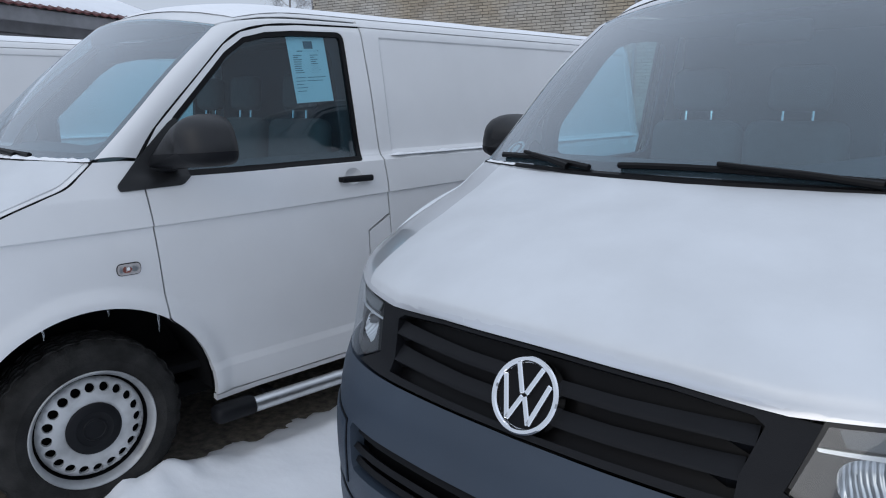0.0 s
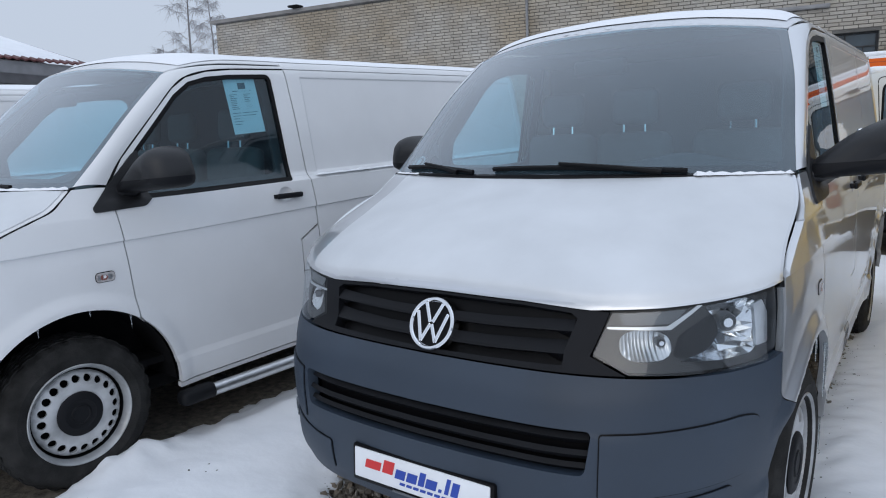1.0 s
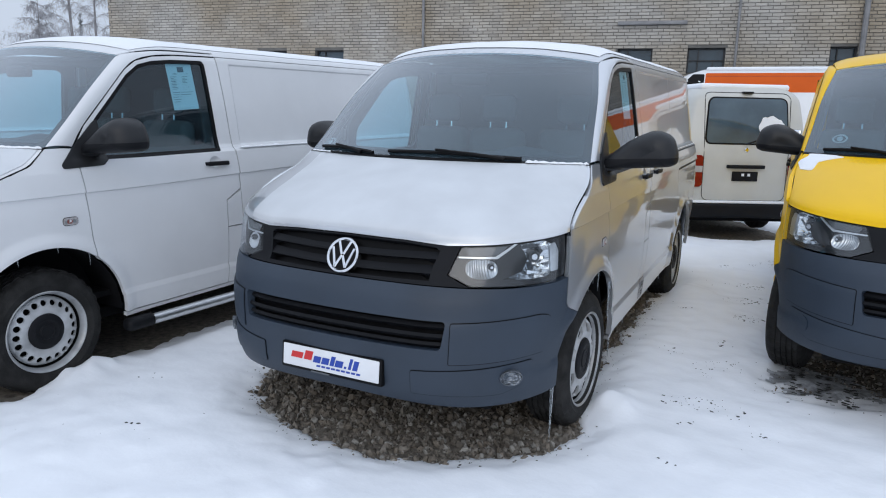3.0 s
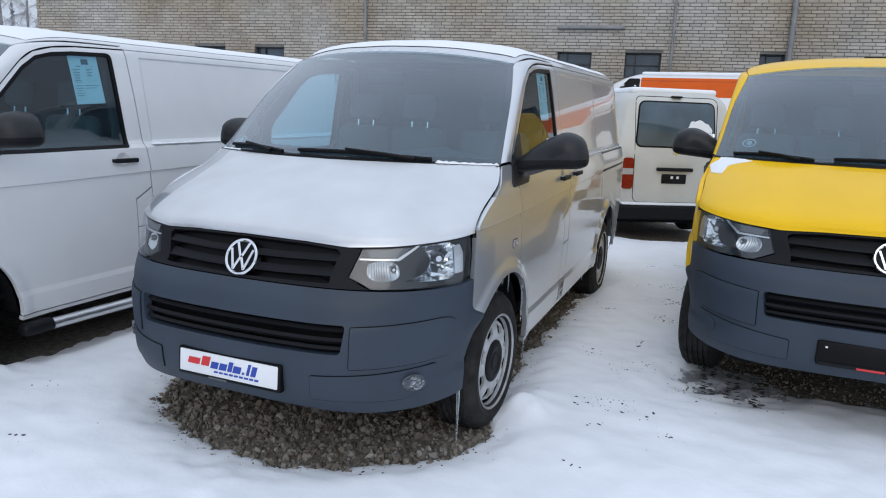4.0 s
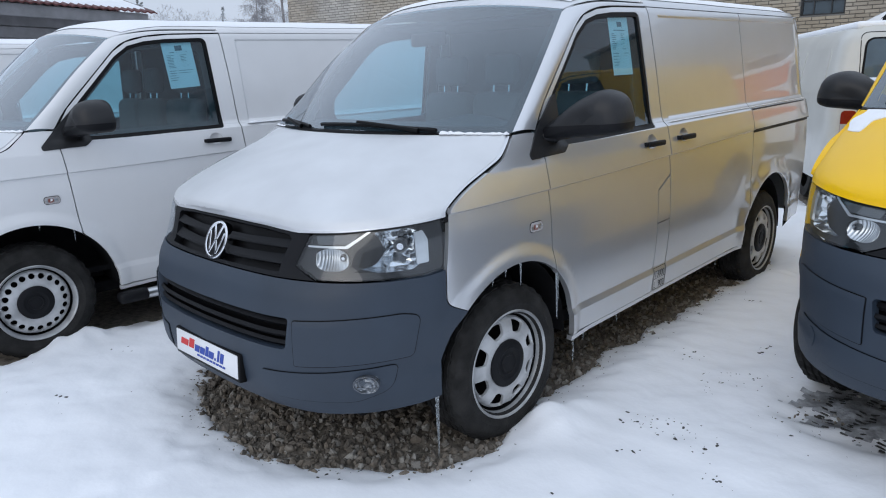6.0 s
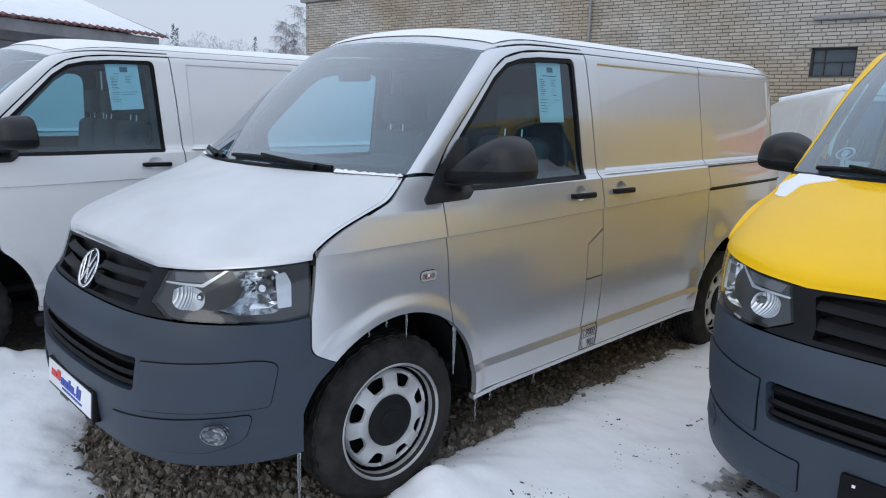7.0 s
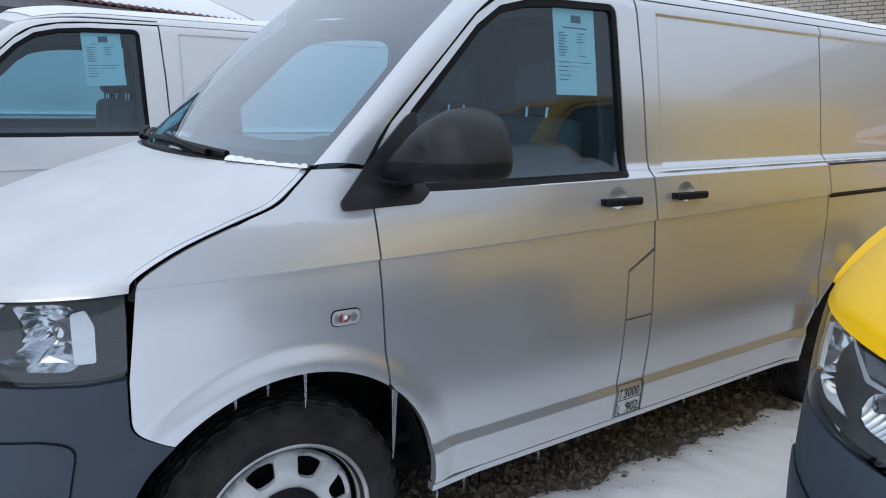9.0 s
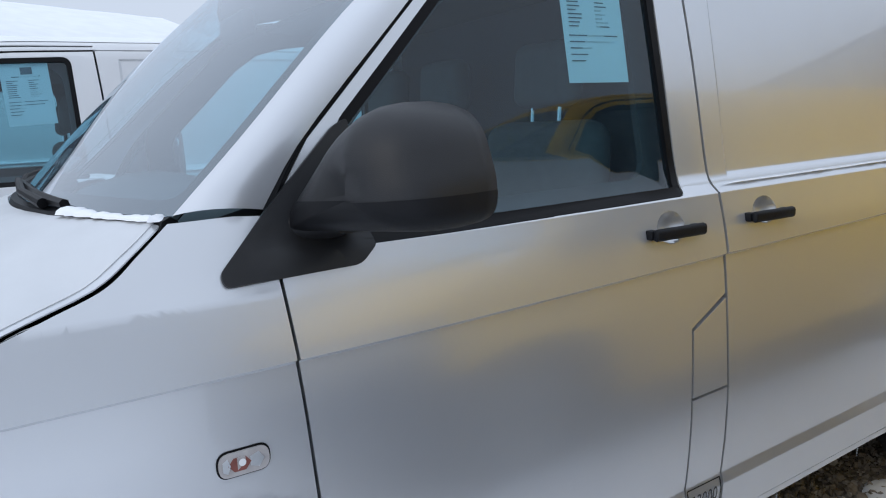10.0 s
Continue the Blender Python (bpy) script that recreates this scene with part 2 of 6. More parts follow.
def panel(name, poly, fmap, material, parent=None, holes=(), step=0.06, us=(), vs=(), rim=0.022, label="", edge=0.0015, backed=False):
    """A sheet with the outline poly (and holes) in the plane of fmap(u, v), its rim turned inwards."""
    bm = bmesh.new()
    for loop in (poly, *holes):
        vv = [bm.verts.new((u, v, 0)) for u, v in loop]
        for i in range(len(vv)):
            bm.edges.new((vv[i - 1], vv[i]))
    bmesh.ops.triangle_fill(bm, use_beauty=True, edges=bm.edges[:])
    pu, pv = [p[0] for p in poly], [p[1] for p in poly]
    su, sv = step if isinstance(step, tuple) else (step, step)
    cu = set(np.round(np.arange(min(pu) + su, max(pu), su), 4)) | {c for c in us if min(pu) < c < max(pu)}
    cv = set(np.round(np.arange(min(pv) + sv, max(pv), sv), 4)) | {c for c in vs if min(pv) < c < max(pv)}
    for c in sorted(cu):
        bmesh.ops.bisect_plane(bm, geom=bm.verts[:] + bm.edges[:] + bm.faces[:], plane_co=(c, 0, 0), plane_no=(1, 0, 0), dist=1e-5)
    for c in sorted(cv):
        bmesh.ops.bisect_plane(bm, geom=bm.verts[:] + bm.edges[:] + bm.faces[:], plane_co=(0, c, 0), plane_no=(0, 1, 0), dist=1e-5)
    bmesh.ops.dissolve_degenerate(bm, edges=bm.edges[:], dist=1e-5)
    bm.normal_update()
    bm.verts.ensure_lookup_table()
    bm.verts.index_update()
    h, nor, pos = 1e-4, [], []
    for v in bm.verts:
        u, w = v.co.x, v.co.y
        a, b = Vector(fmap(u + h, w)) - Vector(fmap(u - h, w)), Vector(fmap(u, w + h)) - Vector(fmap(u, w - h))
        n = a.cross(b)
        nor.append(n.normalized() if n.length > 1e-14 else Vector((0, 0, 1)))
        pos.append(Vector(fmap(u, w)))
    border = [e for e in bm.edges if len(e.link_faces) == 1]
    on_border = {v for e in border for v in e.verts}
    faces = [[v.index for v in f.verts] for f in bm.faces]
    f_up = [f.normal.z for f in bm.faces]
    faces = [f if up > 0 else f[::-1] for f, up in zip(faces, f_up)]
    verts = [p - nor[i] * edge if bm.verts[i] in on_border else p for i, p in enumerate(pos)]
    count = len(verts)
    inner = {}
    for v in on_border:
        inner[v.index] = len(verts)
        verts.append(pos[v.index] - nor[v.index] * rim)
    rims = []
    for e in border:
        f = e.link_faces[0]
        loop = [v.index for v in f.verts]
        if f.normal.z < 0:
            loop = loop[::-1]
        a, b = e.verts[0].index, e.verts[1].index
        if loop[(loop.index(a) + 1) % len(loop)] != b:
            a, b = b, a
        rims.append([b, a, inner[a], inner[b]])
    bm.free()
    me = bpy.data.meshes.new(name)
    me.from_pydata(verts, [], faces + rims)
    me.polygons.foreach_set("use_smooth", [True] * len(faces) + [False] * len(rims))
    normals = []
    for poly_ in me.polygons:
        for li in poly_.loop_indices:
            vi = me.loops[li].vertex_index
            normals.append(nor[vi] if poly_.index < len(faces) else poly_.normal)
    me.normals_split_custom_set(normals)
    return link_mesh(name, me, material, parent, label)


def strip_panel(name, grid, material, parent, label=""):
    """A smooth sheet through a grid of points (rows of equal length)."""
    rows, cols = len(grid), len(grid[0])
    me = bpy.data.meshes.new(name)
    me.from_pydata([tuple(p) for r in grid for p in r], [], [(i * cols + j, i * cols + j + 1, (i + 1) * cols + j + 1, (i + 1) * cols + j) for i in range(rows - 1) for j in range(cols - 1)])
    return link_mesh(name, me, material, parent, label, smooth=True)


# ---- the van's body as one skin: s runs along its outline from the middle of the nose, z is the height ----
OUT = spline([(0.0, -0.922), (0.25, -0.913), (0.48, -0.883), (0.66, -0.804), (0.79, -0.685), (0.88, -0.545), (0.932, -0.40), (0.952, -0.22), (0.956, 0.0), (0.957, 0.5), (0.957, 1.2), (0.957, 2.0), (0.957, 3.0), (0.955, 3.55), (0.935, 3.80), (0.87, 3.91), (0.7, 3.945), (0.4, 3.955), (0.0, 3.957)], 24)
ARC = np.concatenate([[0], np.cumsum(np.linalg.norm(np.diff(OUT, axis=0), axis=1))])
SMAX = float(ARC[-1])
TAN = np.gradient(OUT, ARC, axis=0)
TAN /= np.linalg.norm(TAN, axis=1)[:, None]
I_SIDE = int(np.argmin(np.abs(ARC - 1.2)))
I_END = 24 * 14


def sy(y):
    """The place along the outline for a y on the flank."""
    return float(np.interp(y, OUT[I_SIDE - 30:I_END, 1], ARC[I_SIDE - 30:I_END]))


def sx(x):
    """The place along the outline for an x on the nose."""
    return float(np.sign(x) * np.interp(abs(x), OUT[:24 * 6, 0], ARC[:24 * 6]))


SIDE_Z = [0.20, 0.30, 0.445, 0.478, 0.60, 0.75, 0.95, 1.0655, 1.073, 1.20, 1.262, 1.285, 1.33, 1.55, 1.84, 1.88, 1.92, 1.95]
SIDE_D = [0.056, 0.036, 0.024, 0.032, 0.019, 0.0115, 0.0125, 0.0225, 0.011, 0.029, 0.041, 0.066, 0.082, 0.117, 0.168, 0.180, 0.203, 0.235]
SEGMENTS = [(0, 3), (2, 4), (3, 8), (7, 9), (8, 11), (10, 12), (11, 18)]
TABLE = np.vstack([spline(list(zip(SIDE_Z[a:b], SIDE_D[a:b])), 16) if b - a > 2 else np.array(list(zip(SIDE_Z[a:b], SIDE_D[a:b]))) for a, b in SEGMENTS])
TABLE = TABLE[np.argsort(TABLE[:, 0], kind="stable")]
CUTS = (0.437, 0.442, 0.445, 0.449, 0.474, 0.478, 0.482, 0.49, 1.050, 1.056, 1.065, 1.066, 1.0725, 1.0735, 1.078, 1.086, 1.254, 1.260, 1.264, 1.282, 1.287, 1.294)
NOSE_Z = [0.20, 0.28, 0.34, 0.42, 0.60, 0.69, 0.705, 0.76, 0.80, 0.84, 0.88, 0.93, 1.01, 1.06, 1.10]
NOSE_D = [0.110, 0.065, 0.030, 0.008, 0.0, 0.004, 0.010, 0.020, 0.034, 0.062, 0.088, 0.108, 0.140, 0.175, 0.22]
NOSE = np.vstack([spline(list(zip(NOSE_Z[0:6], NOSE_D[0:6])), 12), spline(list(zip(NOSE_Z[6:], NOSE_D[6:])), 12)])


def smooth01(t):
    t = min(1.0, max(0.0, t))
    return t * t * (3 - 2 * t)


S_NOSE, S_FLANK = sx(0.42), sy(-0.36)


def tail(y):
    """The cargo body runs a little longer behind the cab."""
    return y + 0.055 * max(0.0, y - 1.3)


def rake(y):
    """The unladen body stands a little higher towards the tail."""
    d = y - 0.6
    return 0.010 * (d + math.sqrt(d * d + 0.04))


def recess(y, z):
    """How deep the blank window fields of the cargo side lie."""
    e = min(y - 1.50, 3.72 - y, z - 1.295, 1.858 - z)
    return 0.008 * smooth01(e / 0.014)


def crease(y, z):
    """The waist crease climbs a little towards the tail."""
    w = smooth01((z - 0.86) / 0.18) * smooth01((1.255 - z) / 0.165)
    return z + 0.0185 * min(max(y + 0.37, 0.0), 3.0) * w


def skin(s, z, off=0.0, fields=True):
    a = min(abs(s), SMAX)
    x, y = np.interp(a, ARC, OUT[:, 0]), np.interp(a, ARC, OUT[:, 1])
    tx, ty = np.interp(a, ARC, TAN[:, 0]), np.interp(a, ARC, TAN[:, 1])
    k = math.hypot(tx, ty)
    tx, ty = tx / k, ty / k * min(1.0, a / 0.12)
    w = smooth01((a - S_NOSE) / (S_FLANK - S_NOSE))
    flank = np.interp(z, TABLE[:, 0], TABLE[:, 1])
    if y < 0.30 and 1.20 < z < 1.33:
        flank += (0.029 + 0.053 * (z - 1.20) / 0.13 - flank) * smooth01((0.30 - y) / 0.10)
    d = (1 - w) * np.interp(z, NOSE[:, 0], NOSE[:, 1]) + w * flank - off
    if fields and y > 1.4 and z > 1.2:
        d += recess(y, z)
    for yw in (0.025, 3.0):
        if abs(y - yw) < 0.6 and z < 0.95 and tx < 0.5:
            d -= 0.019 * smooth01((0.545 - math.hypot(y - yw, z - 0.345)) / 0.075) * (smooth01((z - 0.58) / 0.09) if y < -0.2 else 1.0)
    if tx < 0.5 and 0.85 < z < 1.26:
        z = crease(y, z)
    return (math.copysign(x - ty * d, s) if s else 0.0, tail(y + tx * d), z + rake(y))


# Bonnet: between the nose edge, the wing edge and the scuttle
def nose_top(s):
    return float(np.interp(abs(s), [0, sx(0.3), sx(0.53), sx(0.75), sy(-0.365)], [1.024, 1.020, 1.009, 1.023, 1.061]))


MIDLINE = spline([skin(0, 1.024)[1:], (-0.76, 1.078), (-0.62, 1.150), (-0.42, 1.228), (-0.22, 1.290), (-0.10, 1.322)], 10)
WINGEDGE = spline([skin(sy(-0.365), 1.062), (0.913, -0.345, 1.095), (0.905, -0.24, 1.155), (0.902, -0.10, 1.212), (0.897, -0.01, 1.247), (0.887, 0.045, 1.290), (0.868, 0.095, 1.332)], 10)


def along(curve, t):
    i = np.clip(t, 0, 1) * (len(curve) - 1)
    return np.array([np.interp(i, range(len(curve)), curve[:, k]) for k in range(curve.shape[1])])


S_CORNER = sy(-0.365)


def bonnet(u, v, off=0.0):
    """u from -1 to 1 across, v from 0 at the nose to 1 at the windscreen."""
    a = min(abs(u), 1.0)
    s = a * S_CORNER
    front = np.array(skin(s, nose_top(s)))
    mid = np.array([0.0, *along(MIDLINE, v)])
    edge = along(WINGEDGE, v)
    rear = np.array([0.868 * a, -0.10 + 0.195 * a ** 2.2, 1.322 + 0.010 * a])
    w = a ** 2.6
    ruled_u = np.array([edge[0] * a, mid[1] + (edge[1] - mid[1]) * a ** 2.0, mid[2] + (edge[2] - mid[2]) * w])
    c0, c1 = np.array([0.0, *MIDLINE[0]]), np.array([0.0, *MIDLINE[-1]])
    e0, e1 = WINGEDGE[0], WINGEDGE[-1]
    base0 = np.array([e0[0] * a, c0[1] + (e0[1] - c0[1]) * a ** 2.0, c0[2] + (e0[2] - c0[2]) * w])
    base1 = np.array([e1[0] * a, c1[1] + (e1[1] - c1[1]) * a ** 2.0, c1[2] + (e1[2] - c1[2]) * w])
    p = ruled_u + (front - base0) * (1 - v) + (rear - base1) * v
    return (math.copysign(p[0], u) if u else 0.0, p[1], p[2] + off)


WS_SIDE = spline([(0.862, 0.108, 1.340), (0.832, 0.250, 1.475), (0.790, 0.455, 1.680), (0.722, 0.680, 1.872)], 10)
WS_MID = spline([(-0.085, 1.330), (0.10, 1.53), (0.32, 1.745), (0.525, 1.925)], 10)


def screen(u, v, off=0.0):
    """The windscreen: u across, v upwards."""
    a = min(abs(u), 1.0)
    side, mid = along(WS_SIDE, v), along(WS_MID, v)
    x = side[0] * a
    y = mid[0] + (side[1] - mid[0]) * a ** 2.3
    z = mid[1] + (side[2] - mid[1]) * a ** 2.3
    return (math.copysign(x, u) if u else 0.0, y - off * 0.72, z + off * 0.69)


def roof(x, y, off=0.0):
    a = min(abs(x) / 0.735, 1.0)
    z = 1.925 + 0.078 * max(0.0, 1 - a ** 2.4) ** 0.55
    z -= 0.10 * max(0.0, (y - 3.55) / 0.40) ** 2.4
    q = min(abs(x) / 0.722, 1.0) ** 2.3
    lip_y, lip_z = 0.525 + 0.155 * q, 1.925 - 0.053 * q
    t = min(1.0, max(0.0, (y - lip_y) / 0.42))
    return (x, tail(y), lip_z + (z - lip_z) * (1 - (1 - t) ** 2.2) + off + rake(y))


DOOR_SEAM = [(0.30, 0.715), (0.285, 0.90), (0.272, 1.07), (0.258, 1.225), (0.262, 1.33), (0.345, 1.455), (0.555, 1.668), (0.675, 1.787), (0.760, 1.842), (0.885, 1.874), (1.05, 1.889), (1.40, 1.897)]
DOOR_REAR = [(1.418, 1.60), (1.428, 1.28), (1.434, 0.975), (1.308, 0.920), (1.313, 0.745), (1.320, 0.50), (1.318, 0.31)]


def arch(y0, z0, r, a0, a1, n=22):
    return [(y0 + r * math.cos(radians(a0 + (a1 - a0) * k / n)), z0 + r * math.sin(radians(a0 + (a1 - a0) * k / n))) for k in range(n + 1)]


def on_s(points):
    return [(sy(y), z) for y, z in points]


def wheel(parent, x, y, side, style):
    """A wheel with tyre, rim and cap; its outer face towards side."""
    hub = new("wheel")
    hub.parent = parent
    hub.matrix_basis = pose(x, y, 0.335) @ (pose(0, 0, 0) if side > 0 else pose(0, 0, 0, 0, 0, 180))
    R, W = 0.346, 0.215
    prof = [(0.212, -W / 2), (0.222, -W / 2 - 0.004), (0.28, -W / 2 - 0.008), (0.322, -W / 2 + 0.012), (0.340, -W / 2 + 0.035)]
    for k, x0 in enumerate(np.linspace(-0.062, 0.062, 5)):
        prof += [(R, x0 - 0.012), (R, x0 + 0.008), (R - 0.008, x0 + 0.009), (R - 0.008, x0 + 0.014)]
    prof += [(0.340, W / 2 - 0.035), (0.324, W / 2 - 0.012), (0.295, W / 2 + 0.004), (0.272, W / 2 + 0.008), (0.268, W / 2 + 0.010), (0.260, W / 2 + 0.008), (0.232, W / 2 + 0.002), (0.222, W / 2 - 0.004), (0.218, W / 2 - 0.02)]
    bm = lathe(prof, 96)
    for v in bm.verts:
        r, a = math.hypot(v.co.y, v.co.z), math.atan2(v.co.z, v.co.y)
        k = int(round(a / math.tau * 96)) + (2 if abs(v.co.x) > 0.05 else 0)
        if r > 0.338 and k % 3 == 0:
            v.co.y *= 1 - 0.007 / r
            v.co.z *= 1 - 0.007 / r
    part("tyre", bm, TYRE, hub, sharp=28)
    # rim: lip, well and pierced disc
    lip = [(0.2275, W / 2 - 0.012), (0.2285, W / 2 + 0.004), (0.225, W / 2 + 0.007), (0.219, W / 2 + 0.003), (0.213, W / 2 - 0.010), (0.208, W / 2 - 0.020), (0.206, W / 2 - 0.034)]
    part("rim_well", lathe([(0.2065, W / 2 - 0.034), (0.2055, -W / 2), (0.15, -W / 2)], 48), DARK, hub)
    part("rim", lathe(lip, 72), STEEL, hub, "grey painted steel rim")
    if style == "round":
        holes = [(0.163, k * math.tau / 20, 0.0185, 0.0185) for k in range(20)]
    else:
        holes = [(0.160, (k + 0.5) * math.tau / 8, 0.031, 0.041) for k in range(8)]

    def disc(u, v):
        r = math.hypot(u, v)
        d = float(np.interp(r, [0.0, 0.08, 0.10, 0.135, 0.165, 0.182, 0.190, 0.196], [0.080, 0.082, 0.090, 0.096, 0.092, 0.084, 0.074, 0.062]))
        return (d, u, v)

    ring = [(0.196 * math.cos(k * math.tau / 72), 0.196 * math.sin(k * math.tau / 72)) for k in range(72)]
    cut = []
    for r, a, hw, hh in holes:
        ca, sa = math.cos(a), math.sin(a)
        if style == "round":
            loc = [(hw * math.cos(q), hh * math.sin(q)) for q in np.linspace(0, math.tau, 13)[:-1]]
        else:
            loc = rounded([(-hw, -hh * 0.55), (hw * 0.75, -hh), (hw, 0.0), (hw * 0.75, hh), (-hw, hh * 0.55)], [0.016, 0.012, 0.0, 0.012, 0.016], 4)
        cut.append([(ca * (r + p) - sa * q, sa * (r + p) + ca * q) for p, q in loc])
    panel("wheel_disc", ring, disc, DISC, hub, holes=cut, step=0.028, rim=0.014)
    part("wheel_backing", lathe([(0.0, 0.022), (0.204, 0.020), (0.204, 0.012), (0.0, 0.011)], 36), DARK, hub)
    cap = lathe([(0.090, 0.078), (0.089, 0.096), (0.080, 0.103), (0.060, 0.104), (0.056, 0.101), (0.040, 0.101), (0.037, 0.106), (0.034, 0.106), (0.031, 0.103), (0.0, 0.103)], 48)
    bmesh.ops.scale(cap, vec=(1, 1.12, 1.12), verts=cap.verts)
    part("hub_cap", cap, BLACK, hub, "black plastic hub cap")
    if style != "round":
        for o in hub.children:
            o.matrix_basis = Matrix.Diagonal((1, 1.03, 1.03, 1)) if o.name.startswith("tyre") else Matrix.Diagonal((1, 1.075, 1.075, 1))
    return hub


# ---- the van ----
def both(poly):
    """A right half outline closed with its mirror image."""
    return poly + [(-s, z) for s, z in reversed(poly) if abs(s) > 1e-9]


def flip(poly, sgn):
    return [(sgn * s, z) for s, z in poly]


def disc_on(s, z, r, off, n=20, rz=None):
    return [(s + r * math.cos(k * math.tau / n), z + (rz or r) * math.sin(k * math.tau / n)) for k in range(n)]


def build_van(style):
    van = new("van")
    # dark inner shell, floor and wheel housings
    low = on_s([(-0.30, 1.0), (-0.36, 0.80)] + arch(0.025, 0.345, 0.455, 150, 0)[0:] + [(0.485, 0.32), (2.53, 0.32)] + arch(3.0, 0.345, 0.435, 180, 0)[0:] + [(3.5, 0.27), (3.75, 0.30), (3.75, 1.27), (0.30, 1.27), (0.0, 1.20)])
    for sgn in (1, -1):
        panel("inner_shell", flip(low, sgn), lambda s, z: skin(s, z, -0.028, False), DARK, van, step=0.25, rim=0.002)
        for yw in (0.0, 3.0):
            bm = bmesh.new()
            r0, mid = (0.463, 0.025) if yw == 0 else (0.45, tail(yw))
            ring = [[bm.verts.new((sgn * x, mid + (r0 if x > 0.6 else 0.02) * math.cos(radians(a)), 0.345 + (r0 if x > 0.6 else 0.02) * math.sin(radians(a)))) for a in range(0, 181, 10)] for x in (0.885, 0.61, 0.60)]
            for a, b in zip(ring, ring[1:]):
                for k in range(len(a) - 1):
                    bm.faces.new((a[k], a[k + 1], b[k + 1], b[k]))
            part("wheel_housing", bm, DARK, van)
    part("underbody", box(-0.66, 0.66, -0.62, 3.8, 0.24, 0.32, 0.02), DARK, van)
    part("front_crossmember", box(-0.46, 0.46, -0.68, -0.50, 0.34, 0.95, 0.03), DARK, van)

    # front bumper with its lower grille
    e = sy(-0.375)
    half = [(0.0, 0.843), (sx(0.30), 0.843), (sx(0.47), 0.843), (e - 0.55, 0.842), (e - 0.40, 0.841), (e - 0.24, 0.841), (e - 0.10, 0.846), (sy(-0.388), 0.856)]
    half += rounded([(sy(-0.388), 0.80), (sy(-0.388), 0.715), (sy(-0.290), 0.672)], [0, 0.05, 0], 5)[1:-1]
    half += on_s(arch(0.025, 0.345, 0.456, 134, 162, 8) + [(-0.412, 0.42), (-0.408, 0.338)]) + [(sy(-0.50), 0.328), (sx(0.80), 0.316), (sx(0.62), 0.312), (sx(0.45), 0.318), (0.0, 0.330)]
    mouth = rounded([(-sx(0.545), 0.706), (sx(0.545), 0.706), (sx(0.525), 0.580), (-sx(0.525), 0.580)], 0.02, 4)
    panel("front_bumper", both(half), skin, BUMPER, van, holes=[mouth], step=(0.045, 0.035), vs=(0.69, 0.705), rim=0.04, label="grey unpainted plastic bumper")
    lower = panel("lower_grille", rounded([(-sx(0.555), 0.716), (sx(0.555), 0.716), (sx(0.535), 0.570), (-sx(0.535), 0.570)], 0.02, 4), lambda s, z: skin(s, z, -0.055), SEAL, van, step=0.08, rim=0.01, label="black lower grille")
    for z0, z1, dep in ((0.676, 0.690, -0.022), (0.637, 0.649, -0.010), (0.600, 0.612, -0.012)):
        panel("slat", [(-sx(0.538), z0), (sx(0.538), z0), (sx(0.538), z1), (-sx(0.538), z1)], lambda s, z, d=dep, b=z0: skin(s, z, d - 0.8 * (z - b)), BLACK, lower, step=(0.06, 0.05), rim=0.035)
    for sgn in (1, -1):
        corner = rounded([(sx(0.565), 0.700), (sy(-0.60), 0.716), (sy(-0.50), 0.700), (sy(-0.53), 0.540), (sx(0.80), 0.532), (sx(0.56), 0.520)], [0.008, 0.05, 0.03, 0.02, 0.03, 0.008], 4)
        panel("cover_gap", flip(inset(corner, -0.0035), sgn), lambda s, z: skin(s, z, 0.0035), SEAL, van, step=(0.025, 0.03), rim=0.005)
        panel("bumper_cover", flip(corner, sgn), lambda s, z: skin(s, z, 0.0065), BUMPER, van, step=(0.025, 0.03), rim=0.006)
        fogf = rounded([(sx(0.40), 0.480), (sx(0.86), 0.515), (sx(0.845), 0.420), (sx(0.76), 0.375), (sx(0.40), 0.375)], [0.01, 0.03, 0.06, 0.03, 0.01], 4)
        holes = [disc_on(sx(0.785), 0.452, 0.050, 0, 24, 0.034)] if style != "covered" else []
        panel("cover_gap", flip(inset(fogf, -0.003), sgn), lambda s, z: skin(s, z, 0.0035), SEAL, van, holes=[flip(h, sgn) for h in holes], step=(0.025, 0.03), rim=0.005)
        panel("fog_panel", flip(fogf, sgn), lambda s, z: skin(s, z, 0.0065), BUMPER, van, holes=[flip(h, sgn) for h in holes], step=(0.025, 0.03), rim=0.02)
        if style == "covered":
            panel("fog_cover", flip(disc_on(sx(0.785), 0.452, 0.042, 0), sgn), lambda s, z: skin(s, z, 0.011), BUMPER, van, step=0.03, rim=0.005)
        else:
            cx, cy, _ = skin(sgn * sx(0.785), 0.452)
            fog = part("fog_lamp", lathe([(0.0, 0.0), (0.02, 0.004), (0.033, 0.018), (0.036, 0.03), (0.037, 0.03), (0.037, -0.01)], 24), FOG, van, "clear round fog lamp")
            fog.matrix_basis = Matrix.Translation((cx + sgn * 0.001, cy + 0.001, 0.452)) @ pose(0, 0, 0, 0, 0, -90 + sgn * 38) @ Matrix.Diagonal((0.8, 1.36, 0.93, 1))
            glassy = part("fog_glass", lathe([(0.0, 0.034), (0.02, 0.032), (0.036, 0.026)], 24), LENS, fog)

    # upper grille with three slats and a round badge
    back = both([(0.0, 0.82), (e - 0.62, 0.83), (e - 0.61, 1.0), (0.0, 1.012)])
    grille = panel("grille", back, lambda s, z: skin(s, z, -0.055), SEAL, van, step=0.08, rim=0.01, label="black plastic grille with two slats")
